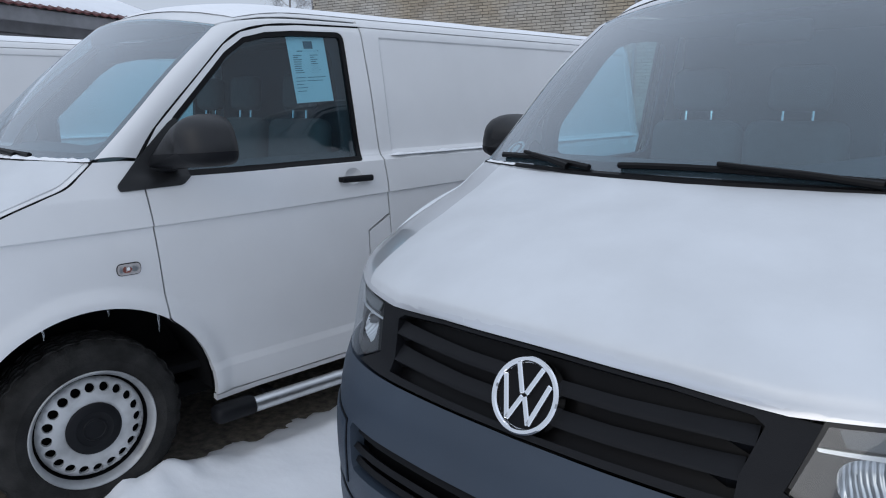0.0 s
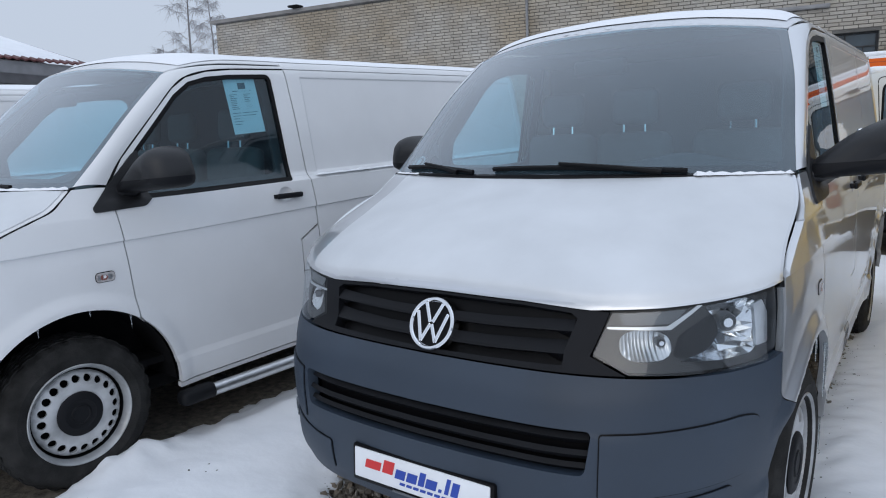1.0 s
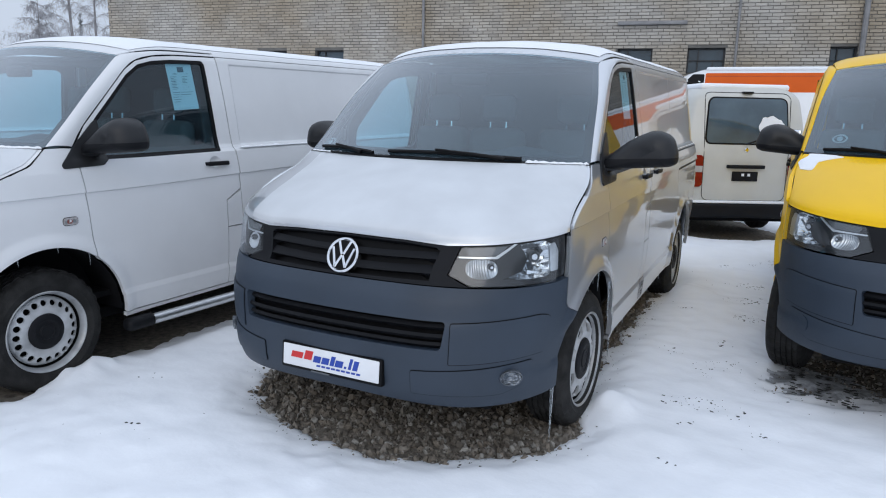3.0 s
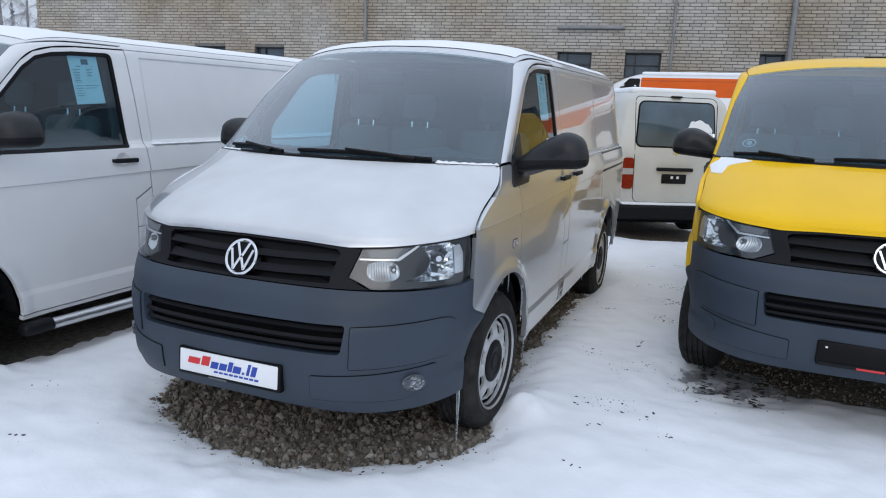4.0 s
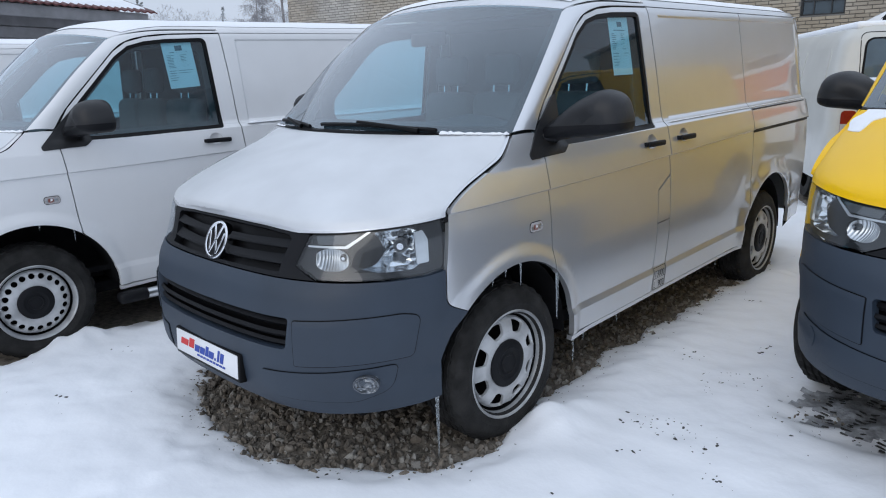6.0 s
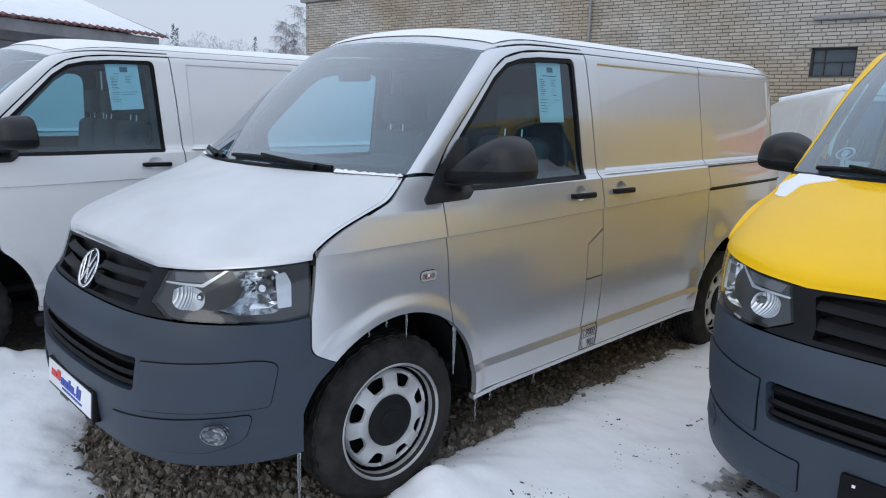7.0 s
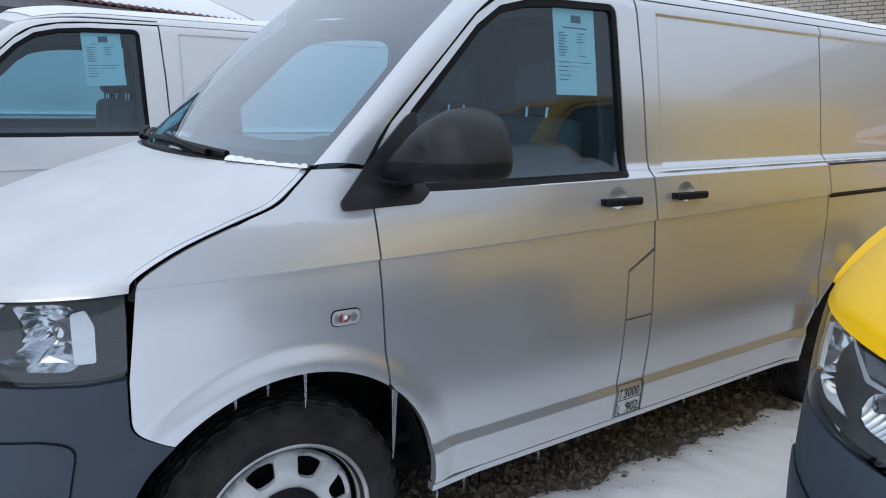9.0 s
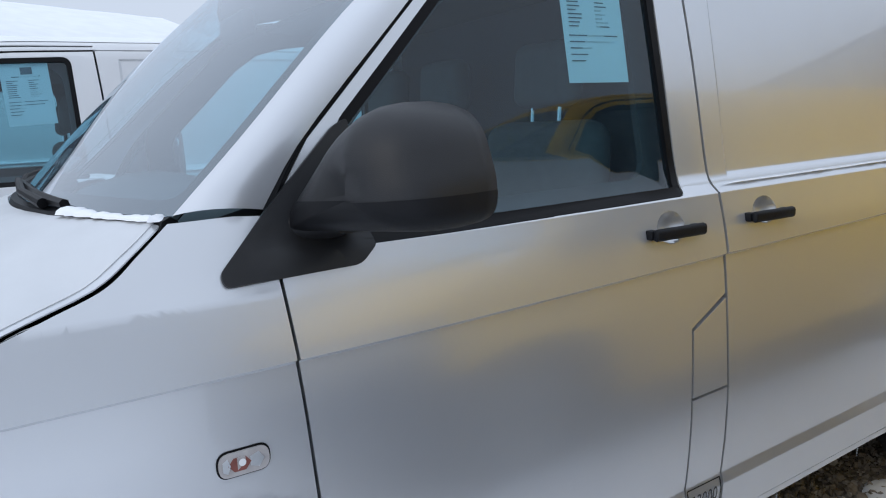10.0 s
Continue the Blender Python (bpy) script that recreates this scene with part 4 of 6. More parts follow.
    profile = [(0.02, 1.14), (0.0, 1.285), (0.06, 1.318), (0.20, 1.345), (0.34, 1.352), (0.44, 1.338), (0.51, 1.285), (0.54, 1.16), (0.50, 0.90), (0.14, 0.88)]
    ribs_ = []
    for x in np.linspace(-0.79, 0.79, 27):
        sweep = 0.17 * (abs(x) / 0.868) ** 2.2
        ribs_.append([bm.verts.new((x, y + sweep * max(0.0, 1 - y / 0.5), z + (0.045 * math.exp(-((x - 0.42) / 0.17) ** 2) * smooth01((y - 0.15) / 0.2) if z > 1.25 else 0.0))) for y, z in profile])
    for a, b in zip(ribs_, ribs_[1:]):
        for k in range(len(profile)):
            bm.faces.new((a[k], b[k], b[(k + 1) % len(profile)], a[(k + 1) % len(profile)]))
    bm.faces.new(ribs_[0])
    bm.faces.new(ribs_[-1][::-1])
    bmesh.ops.recalc_face_normals(bm, faces=bm.faces)
    part("dashboard", bm, TRIM, van)
    part("bulkhead", box(-0.84, 0.84, 1.44, 1.47, 0.30, 1.27, 0.005), LINER, van)
    part("bulkhead_upper", box(-0.72, 0.72, 1.44, 1.47, 1.272, 1.88, 0.005), LINER, van)
    part("headliner", box(-0.70, 0.70, 0.82, 1.43, 1.86, 1.885, 0.008), LINER, van)
    part("cab_floor", box(-0.80, 0.80, 0.0, 1.43, 0.42, 0.46, 0.01), DARK, van)
    wh = tube([(0.185 * math.cos(a), 0.185 * math.sin(a), 0) for a in np.linspace(0, math.tau, 37)], 0.014, 8)
    for a in (0, 120, 240):
        bmesh.ops.create_cube(wh, size=1, matrix=pose(0, 0, 0, 0, 0, a + 90) @ Matrix.Translation((0.09, 0, -0.01)) @ Matrix.Diagonal((0.18, 0.03, 0.015, 1)))
    part("steering_wheel", wh, BLACK, van).matrix_basis = pose(0.42, 0.62, 1.20, -58, 0, 0)
    for x, w in ((0.44, 0.48), (-0.12, 0.42), (-0.55, 0.42)):
        seat = part("seat", box(-w / 2, w / 2, -0.26, 0.26, -0.09, 0.09, 0.06, 4), CLOTH, van, "grey cloth seat")
        seat.matrix_basis = pose(x, 1.00, 0.80, 5, 0, 0)
        part("backrest", box(-w / 2, w / 2, -0.065, 0.065, 0, 0.66, 0.06, 4), CLOTH, seat).matrix_basis = pose(0, 0.22, 0.0, -9, 0, 0)
        part("headrest", box(-0.125, 0.125, -0.045, 0.045, 0.70, 0.89, 0.04, 4), CLOTH, seat).matrix_basis = pose(0, 0.22, 0.0, -9, 0, 0)
        for px in (-0.06, 0.06):
            part("headrest_post", tube([(px, 0, 0.62), (px, 0, 0.74)], 0.007, 8), CHROME, seat).matrix_basis = pose(0, 0.22, 0.0, -9, 0, 0)
    # wipers
    for x0, x1 in ((0.46, -0.30), (-0.40, -0.84)):
        def base(x, v, o):
            return Vector(screen(x / 0.86, v, o))
        arm = part("wiper", tube([base(x0, -0.02, 0.02), base(x0 * 0.8 + x1 * 0.2, 0.015, 0.035), base((x0 + x1) / 2, 0.045, 0.032)], 0.011, 8, 0.007), SEAL, van, "black wiper")
        part("wiper_blade", tube([base(x0 + (x1 - x0) * k / 8 + 0.08, 0.012 + 0.030 * math.sin(k / 8 * math.pi * 0.75), 0.012) for k in range(9)], 0.010, 6), SEAL, arm)
    for sgn in (1, -1):
        for yw in (0.0, 3.0):
            hub = wheel(van, sgn * 0.812, tail(yw), sgn, "round" if style == "round" else "slots")
            if yw == 0.0 and style != "round":
                hub.matrix_basis = pose(sgn * (0.797 if style == "covered" else 0.820), 0.008, 0.345, 0, 0, (0 if sgn > 0 else 180) + (-9.5 if style == "covered" else -2.5))
    return van


def repaint(van, paint):
    for o in van.children_recursive:
        if o.type == "MESH" and o.data.materials and o.data.materials[0] == SILVER:
            o.material_slots[0].link = "OBJECT"
            o.material_slots[0].material = paint


# ---- the row of vans ----
def placed(van, x, y, turn, label, group="vans parked in a row", z=0.0):
    van.matrix_basis = pose(x, y, z, 0, 0, turn)
    return tagged(van, label, "van", group)


silver = placed(build_van("slots"), -0.007, 0.002, 0.5, "silver metallic panel van with grey bumper and snow-dusted bonnet")
white = placed(build_van("round"), -2.712, -1.05, -1.9, "white panel van with black mirrors and a paper in its window")
repaint(white, WHITE)
yellow = placed(build_van("covered"), 2.672, 1.450, 0.2, "yellow van with grey unpainted bumper", z=0.045)
repaint(yellow, YELLOW)
far_white = placed(copy_thing(white, pose(-5.5, -2.7, 0)), -5.5, -2.7, -1.5, "white panel van with a snowy roof at the row's end")

PLACES = [(-0.007, 0.002, 0.5, -0.875), (-2.712, -1.05, -1.9, -0.70), (2.672, 1.450, 0.2, -0.25), (-5.5, -2.7, -1.5, -0.7), (1.16, 6.5, 30, -0.1)]


# ---- ground ----
def axis(parts):
    return np.unique(np.round(np.concatenate([np.arange(a, b, c) for a, b, c in parts]), 4))


GX = axis([(-400, -60, 40), (-60, -14, 4), (-14, -4, 0.5), (-4, -2.6, 0.07), (-2.6, 2.7, 0.026), (2.7, 5, 0.07), (5, 12, 0.5), (12, 60, 4), (60, 401, 40)])
GY = axis([(-400, -40, 40), (-40, -6, 4), (-6, -3, 0.5), (-3, -2.2, 0.07), (-2.2, 3.2, 0.026), (3.2, 5, 0.07), (5, 8.5, 0.12), (8.5, 14, 0.4), (14, 60, 4), (60, 401, 40)])


def bare(x, y):
    """How far a place lies inside the bare strip under a parked van (metres, minus outside)."""
    best = -9.0
    for px, py, turn, y0 in PLACES:
        c, s = math.cos(radians(turn)), math.sin(radians(turn))
        lx, ly = c * (x - px) + s * (y - py), -s * (x - px) + c * (y - py)
        if -2 < ly < 6 and abs(lx) < 3:
            round_front = 0.36 * (lx / 0.8) ** 2
            half = 0.80 + 0.05 * math.exp(-((ly - 0.3) / 0.25) ** 2) + 0.13 * math.exp(-((ly + 0.22) / 0.26) ** 2)
            half -= 0.05 * smooth01(-lx / 0.4) * smooth01((0.6 - ly) / 0.4)
            best = max(best, min(half - abs(lx), ly - y0 - round_front, 3.7 - ly))
    return best


HEAPS = [(1.05, 0.14, 0.09, 0.12), (1.02, 0.34, 0.05, 0.14), (-1.78, -0.95, 0.085, 0.14), (-1.75, -0.75, 0.06, 0.12), (1.05, 3.05, 0.06, 0.16), (-1.2, -1.4, 0.03, 0.5), (0.2, -1.5, 0.03, 0.4)]


def snow_height(x, y):
    p = Vector((x, y, 0))
    h = 0.055 + 0.022 * noise.noise(p * 0.9) + 0.016 * noise.noise(p * 2.6 + Vector((7, 3, 1))) + 0.009 * noise.noise(p * 7) + 0.0025 * noise.noise(p * 17)
    if abs(x) < 9 and -4 < y < 11:
        edge = bare(x, y) + 0.07 * noise.noise(p * 4) + 0.05 * noise.noise(p * 11) + 0.03 * noise.noise(p * 25)
        wet = ((x - 2.08) / 0.40) ** 2 + ((y - 1.14) / 0.36) ** 2
        if wet < 1.5:
            h -= 0.042 * smooth01((1.3 - wet) / 0.8) * (0.80 + 0.6 * noise.noise(p * 9))
        h *= 1 - 0.72 * smooth01((edge + 0.26) / 0.25)
        h += 0.010 * smooth01((edge + 0.16) / 0.14) * noise.noise(p * 31)
        h -= 0.10 * smooth01((edge + 0.02) / 0.09)
    for bx, by, bh, br in HEAPS:
        q = (x - bx) ** 2 + (y - by) ** 2
        if q < 9 * br * br:
            h += bh * math.exp(-q / (br * br)) * (1 + 0.5 * noise.noise(p * 9))
    return h


def sheet(name, fn, material, label, category, kind):
    me = bpy.data.meshes.new(name)
    nx, ny = len(GX), len(GY)
    me.from_pydata([(x, y, fn(x, y)) for y in GY for x in GX], [], [(j * nx + i, j * nx + i + 1, (j + 1) * nx + i + 1, (j + 1) * nx + i) for j in range(ny - 1) for i in range(nx - 1)])
    return tagged(link_mesh(name, me, material, smooth=True), label, category, kind=kind)


GRAVEL = mat("dark_gravel", (0.17, 0.15, 0.125), 0.9, 0.0, 0.5, 25, 0.8, 60)
GRIT = mat("wet_dark_grit", (0.045, 0.045, 0.044), 0.6, 0.0, 0.5, 30, 0.3, 90)
STONE = mat("gravel_stones", (0.20, 0.18, 0.155), 0.85, 0.0, 0.35, 18, 0.3, 120)
grit = STONE.node_tree
island = grit.nodes.new("ShaderNodeNewGeometry")
tint = grit.nodes.new("ShaderNodeValToRGB")
tint.color_ramp.elements[0].color, tint.color_ramp.elements[1].color = (0.062, 0.054, 0.045, 1), (0.38, 0.365, 0.335, 1)
for at, col in ((0.35, (0.130, 0.112, 0.092, 1)), (0.6, (0.20, 0.165, 0.128, 1)), (0.85, (0.25, 0.24, 0.22, 1))):
    tint.color_ramp.elements.new(at).color = col
both_tint = grit.nodes.new("ShaderNodeMix")
both_tint.data_type, both_tint.blend_type, both_tint.inputs[0].default_value = "RGBA", "MIX", 0.75
grit.links.new(island.outputs["Random Per Island"], tint.inputs[0])
base_in = grit.nodes["Principled BSDF"].inputs["Base Color"]
grit.links.new(base_in.links[0].from_socket, both_tint.inputs[6])
grit.links.new(tint.outputs[0], both_tint.inputs[7])
grit.links.new(both_tint.outputs[2], base_in)
sheet("ground", lambda x, y: 0.012 * noise.noise(Vector((x, y, 0)) * 3), GRAVEL, "dark brown gravel ground", "ground", "structure")
sheet("snow_cover", snow_height, SNOW, "soft trodden snow lying over the gravel yard", "snow", "stuff")

rnd = random.Random(4)
ICO = bmesh.new()
bmesh.ops.create_icosphere(ICO, subdivisions=1, radius=1)
ICO_V, ICO_F = [v.co.copy() for v in ICO.verts], [[v.index for v in f.verts] for f in ICO.faces]
ICO.free()


def pebbles(name, spots, material, label, category, flat_to=1.0):
    verts, faces = [], []
    for x, y, z, r in spots:
        m = Euler((rnd.uniform(0, 6), rnd.uniform(0, 6), rnd.uniform(0, 6))).to_matrix()
        k = len(verts)
        sx_, sy_, sz_ = rnd.uniform(0.7, 1.3), rnd.uniform(0.7, 1.2), rnd.uniform(0.45, 0.8)
        for v in ICO_V:
            q = m @ Vector((v.x * sx_, v.y * sy_, v.z * sz_)) * r * rnd.uniform(0.62, 1.2)
            verts.append((x + q.x, y + q.y, z + q.z * flat_to))
        faces += [[k + i for i in f] for f in ICO_F]
    me = bpy.data.meshes.new(name)
    me.from_pydata(verts, [], faces)
    return tagged(link_mesh(name, me, material, smooth=False), label, category, kind="stuff")


spots = []
while len(spots) < 13500:
    x, y = rnd.uniform(-1.0, 1.05), rnd.uniform(-0.95, 3.6)
    if y > 0.4 and abs(x) < 0.35:
        continue
    e = bare(x, y)
    if e > -0.05 or rnd.random() < 0.35 * math.exp(e / 0.06):
        spots.append((x, y, rnd.uniform(-0.002, 0.012), rnd.choice((0.005, 0.006, 0.008, 0.009, 0.010, 0.012, 0.015, 0.019, 0.026) if y < 0.6 else (0.004, 0.006, 0.008, 0.010, 0.013, 0.018, 0.024))))
while len(spots) < 14300:
    x, y = rnd.uniform(1.6, 3.5), rnd.uniform(0.75, 1.8)
    if snow_height(x, y) < 0.012:
        spots.append((x, y, rnd.uniform(-0.002, 0.010), rnd.choice((0.005, 0.006, 0.008, 0.010, 0.014))))
pebbles("gravel_stones", spots, STONE, "loose brown and grey gravel under the van", "gravel")
crumbs = []
while len(crumbs) < 300:
    x, y = rnd.gauss(1.42, 0.22), rnd.uniform(0.0, 5.0)
    if noise.noise(Vector((x, y, 3)) * 3.2) > 0.20 and bare(x, y) < -0.1:
        crumbs.append((x, y, snow_height(x, y), rnd.choice((0.003, 0.004, 0.005, 0.007, 0.012))))
for x0, y0 in ((-0.9, -1.27), (-1.35, -0.79), (0.57, -0.76), (1.4, 0.18), (1.39, -0.29), (1.76, 0.21)):
    for k in range(4):
        x, y = x0 + rnd.gauss(0, 0.025), y0 + rnd.gauss(0, 0.025)
        crumbs.append((x, y, snow_height(x, y), rnd.uniform(0.005, 0.013)))
for k in range(25):
    x, y = rnd.uniform(-2.0, 2.4), rnd.uniform(-2.2, -0.9)
    crumbs.append((x, y, snow_height(x, y), rnd.uniform(0.002, 0.005)))
while len(crumbs) < 760:
    x, y = rnd.uniform(-1.1, 1.2), rnd.uniform(-1.3, 3.4)
    e = bare(x, y)
    if -0.25 < e < -0.02 and rnd.random() < math.exp(e / 0.045):
        crumbs.append((x, y, snow_height(x, y), rnd.uniform(0.002, 0.007)))
while len(crumbs) < 900:
    x, y = rnd.gauss(2.08, 0.22), rnd.gauss(1.08, 0.16)
    if snow_height(x, y) > 0.0:
        crumbs.append((x, y, max(0.0, snow_height(x, y)), rnd.uniform(0.002, 0.008)))


SLUSH = mat("wet_grey_slush", (0.36, 0.375, 0.40), 0.28, 0.0, 0.55, 22, 0.5, 70)


def slush_at(x, y):
    """Inside the trodden wet patch: above zero."""
    p = Vector((x, y, 0))
    return 1 - ((x - 2.06) / 0.34) ** 2 - ((y - 1.22) / 0.40) ** 2 + 0.7 * noise.noise(p * 7) + 0.5 * noise.noise(p * 19)


def slush_patch():
    bm = bmesh.new()
    xs, ys = np.arange(1.55, 2.60, 0.02), np.arange(0.70, 1.80, 0.02)
    grid = {}
    for i, x in enumerate(xs):
        for j, y in enumerate(ys):
            if slush_at(x, y) > 0.25:
                grid[i, j] = bm.verts.new((x, y, max(0.004, snow_height(x, y)) + 0.004 + 0.004 * noise.noise(Vector((x, y, 2)) * 40)))
    for i, j in list(grid):
        ring = [grid.get(k) for k in ((i, j), (i + 1, j), (i + 1, j + 1), (i, j + 1))]
        if all(ring):
            bm.faces.new(ring)
    tagged(part("slush", bm, SLUSH), "wet grey slush beside the parked van's wheel", "slush", kind="stuff")


def tread_marks():
    """Rows of small wet blocks that a tyre pressed into the slush."""
    r = random.Random(21)
    bm = bmesh.new()
    for row, x0 in enumerate((1.90, 1.945, 2.035, 2.085, 2.175, 2.225)):
        y = 0.88 + 0.02 * (row % 2)
        while y < 1.55:
            x = x0 + r.uniform(-0.010, 0.010)
            if r.random() > 0.30 and slush_at(x, y) > 0.1:
                m = pose(x, y, max(0.004, snow_height(x, y)) + 0.006, 0, 0, (22 if row % 2 else -22) + r.uniform(-12, 12)) @ Matrix.Diagonal((r.uniform(0.03, 0.055), r.uniform(0.010, 0.020), 0.008, 1))
                made = bmesh.ops.create_icosphere(bm, subdivisions=1, radius=0.5, matrix=m)
                for v in made["verts"]:
                    v.co += Vector((r.uniform(-1, 1), r.uniform(-1, 1), 0)) * 0.004
            y += r.uniform(0.030, 0.044)
    tagged(part("tread_marks", bm, GRIT), "dark wet tyre tread marks pressed into slushy snow", "tyre tracks", kind="stuff")


slush_patch()
tread_marks()
pebbles("grit_on_snow", crumbs, GRIT, "dark grit and flakes trodden into the snow", "grit", 0.35)


# ---- brick building behind the yard: a = metres along its face, z = height ----
WALL_N, WALL_D, WALL_AT = Vector((-0.1647, 0.9863, 0)).normalized(), Vector((0.9863, 0.1647, 0)).normalized(), 14.192


WALL_M = Matrix(((WALL_D.x, WALL_N.x, 0, WALL_N.x * WALL_AT), (WALL_D.y, WALL_N.y, 0, WALL_N.y * WALL_AT), (0, 0, 1, 0), (0, 0, 0, 1)))
MORTAR = mat("grey_mortar", (0.15, 0.145, 0.135), 0.95, 0.0, 0.25, 2, 0.3, 80)


def brick_mat():
    m = mat("pale_silicate_brick", (0.43, 0.41, 0.38), 0.9, 0.0, 0.12, 1.2, 0.3, 60)
    t = m.node_tree
    p = t.nodes["Principled BSDF"]
    ramp = [n for n in t.nodes if n.type == "VALTORGB"][0]
    info = t.nodes.new("ShaderNodeNewGeometry")
    obj = t.nodes.new("ShaderNodeObjectInfo")
    add = t.nodes.new("ShaderNodeMath")
    add.operation = "ADD"
    fr = t.nodes.new("ShaderNodeMath")
    fr.operation = "FRACT"
    t.links.new(info.outputs["Random Per Island"], add.inputs[0])
    t.links.new(obj.outputs["Random"], add.inputs[1])
    t.links.new(add.outputs[0], fr.inputs[0])
    hsv = t.nodes.new("ShaderNodeHueSaturation")
    mr = t.nodes.new("ShaderNodeMapRange")
    mr.inputs[3].default_value, mr.inputs[4].default_value = 0.86, 1.10
    t.links.new(fr.outputs[0], mr.inputs[0])
    t.links.new(mr.outputs[0], hsv.inputs["Value"])
    # large ochre and grey weather stains
    geo = t.nodes.new("ShaderNodeNewGeometry")
    st = t.nodes.new("ShaderNodeTexNoise")
    st.inputs["Scale"].default_value, st.inputs["Detail"].default_value = 0.45, 4
    t.links.new(geo.outputs["Position"], st.inputs["Vector"])
    r2 = t.nodes.new("ShaderNodeValToRGB")
    e = r2.color_ramp.elements
    e[0].position, e[0].color = 0.38, (1.0, 0.99, 0.97, 1)
    e[1].position, e[1].color = 0.62, (0.80, 0.71, 0.58, 1)
    t.links.new(st.outputs["Fac"], r2.inputs[0])
    mul = t.nodes.new("ShaderNodeMix")
    mul.data_type, mul.blend_type, mul.inputs[0].default_value = "RGBA", "MULTIPLY", 1.0
    t.links.new(ramp.outputs[0], mul.inputs[6])
    t.links.new(r2.outputs[0], mul.inputs[7])
    t.links.new(mul.outputs[2], hsv.inputs["Color"])
    t.links.new(hsv.outputs[0], p.inputs["Base Color"])
    return m


BRICK = brick_mat()
A0, A1, TOP = -15.3, 12.0, 5.16
OPENINGS = [(-10.11, -9.17, 2.62, 3.23), (-8.27, -7.41, 2.62, 3.23), (-0.08, 0.74, 2.64, 3.22), (1.54, 2.37, 2.64, 3.23), (4.55, 5.09, 2.62, 3.24), (6.72, 7.46, 2.62, 3.22)]


def wall_holed():
    """The wall's core, with its window openings right through."""
    edges_a = sorted({A0, A1} | {v for o in OPENINGS for v in o[:2]})
    bm = bmesh.new()
    for a, b in zip(edges_a, edges_a[1:]):
        cut = [o for o in OPENINGS if o[0] <= a + 1e-6 and o[1] >= b - 1e-6]
        spans = [(0, cut[0][2]), (cut[0][3], TOP)] if cut else [(0, TOP)]
        for z0, z1 in spans:
            bmesh.ops.create_cube(bm, size=1, matrix=Matrix.Translation(((a + b) / 2, 0.20, (z0 + z1) / 2)) @ Matrix.Diagonal((b - a, 0.40, z1 - z0, 1)))
    return bm


building = tagged(new("brick_building"), "weathered pale brick building with small high windows", "building")
building.matrix_basis = WALL_M
part("brick_core", wall_holed(), MORTAR, building, smooth=False)
part("side_wall", box(A0, A0 + 0.4, 0.4, 9.0, 0, TOP, 0.0), MORTAR, building, smooth=False)
part("flat_roof", box(A0 - 0.15, A1, -0.12, 9.0, TOP, TOP + 0.10, 0.01), mat("grey_roof_edge", (0.22, 0.21, 0.20), 0.8, 0, 0.2, 2), building, smooth=False)
for k, (a0, a1, z0, z1) in enumerate(OPENINGS):
    win = part("window", box(a0, a1, 0.16, 0.18, z0, z1, 0), glass_mat("dark_pane_glass", (0.10, 0.12, 0.13), 0.05, 0.12) if k == 0 else bpy.data.materials["dark_pane_glass"], building, smooth=False)
    part("dark_room", box(a0 - 0.1, a1 + 0.1, 0.41, 0.6, z0 - 0.1, z1 + 0.1, 0), DARK, building, smooth=False)
    frame_bm = bmesh.new()
    w, h = a1 - a0, z1 - z0
    for xa, xb, za, zb in ((0, w, 0, 0.035), (0, w, h - 0.035, h), (0, 0.035, 0.035, h - 0.035), (w - 0.035, w, 0.035, h - 0.035), (w * 0.28, w * 0.28 + 0.022, 0.035, h - 0.035), (w * 0.68, w * 0.68 + 0.02, 0.035, h * 0.5), (0.035, w - 0.035, h * 0.5, h * 0.5 + 0.022)):
        bmesh.ops.create_cube(frame_bm, size=1, matrix=Matrix.Translation((a0 + (xa + xb) / 2, 0.13, z0 + (za + zb) / 2)) @ Matrix.Diagonal((xb - xa, 0.05, zb - za, 1)))
    part("window_frame", frame_bm, mat("grey_painted_frame", (0.035, 0.037, 0.04), 0.7, 0, 0.2, 6) if k == 0 else bpy.data.materials["grey_painted_frame"], win, smooth=False)
PIPE = mat("grey_downpipe", (0.23, 0.23, 0.235), 0.6, 0.2, 0.2, 4)
for a, r in ((-5.06, 0.035), (2.59, 0.03), (5.15, 0.06)):
    part("downpipe", tube([(a, -0.10, 0.0), (a, -0.10, TOP - 0.05)], r, 10), PIPE, building)
part("lintel_beam", box(-0.10, 1.48, -0.14, -0.01, 3.76, 3.84, 0.01), PIPE, building)
part("wall_lamp", box(-12.2, -11.85, -0.35, -0.05, TOP + 0.10, TOP + 0.16, 0.02), DARK, building)

# bricks: running bond, joints recessed
BL, BH, GAP = 0.252, 0.068, 0.008


def brick_boxes():
    out = []
    row = 0
    z = 1.25
    while z + BH < TOP:
        a = A0 + (0.127 + 0.02 * math.sin(row * 1.7) if row % 2 else 0.03 * math.sin(row * 2.3) + 0.03)
        if row % 2:
            out.append((A0, A0 + 0.097, z))
        while a < A1 - 0.05:
            b = min(a + BL, A1)
            cut = [o for o in OPENINGS if o[0] < b and o[1] > a and o[2] < z + BH and o[3] > z]
            if not cut:
                out.append((a, b, z))
            for o in cut:
                if o[0] - a > 0.04:
                    out.append((a, o[0] - 0.004, z))
                if b - o[1] > 0.04:
                    out.append((o[1] + 0.004, b, z))
            a += BL + GAP
        z += BH + GAP
        row += 1
    return out


rb = random.Random(9)
near, rest = [], []
for a, b, z in brick_boxes():
    (near if -3.0 < a < 0.8 and 3.0 < z < 4.6 and b - a > 0.24 and len(near) < 290 else rest).append((a, b, z))


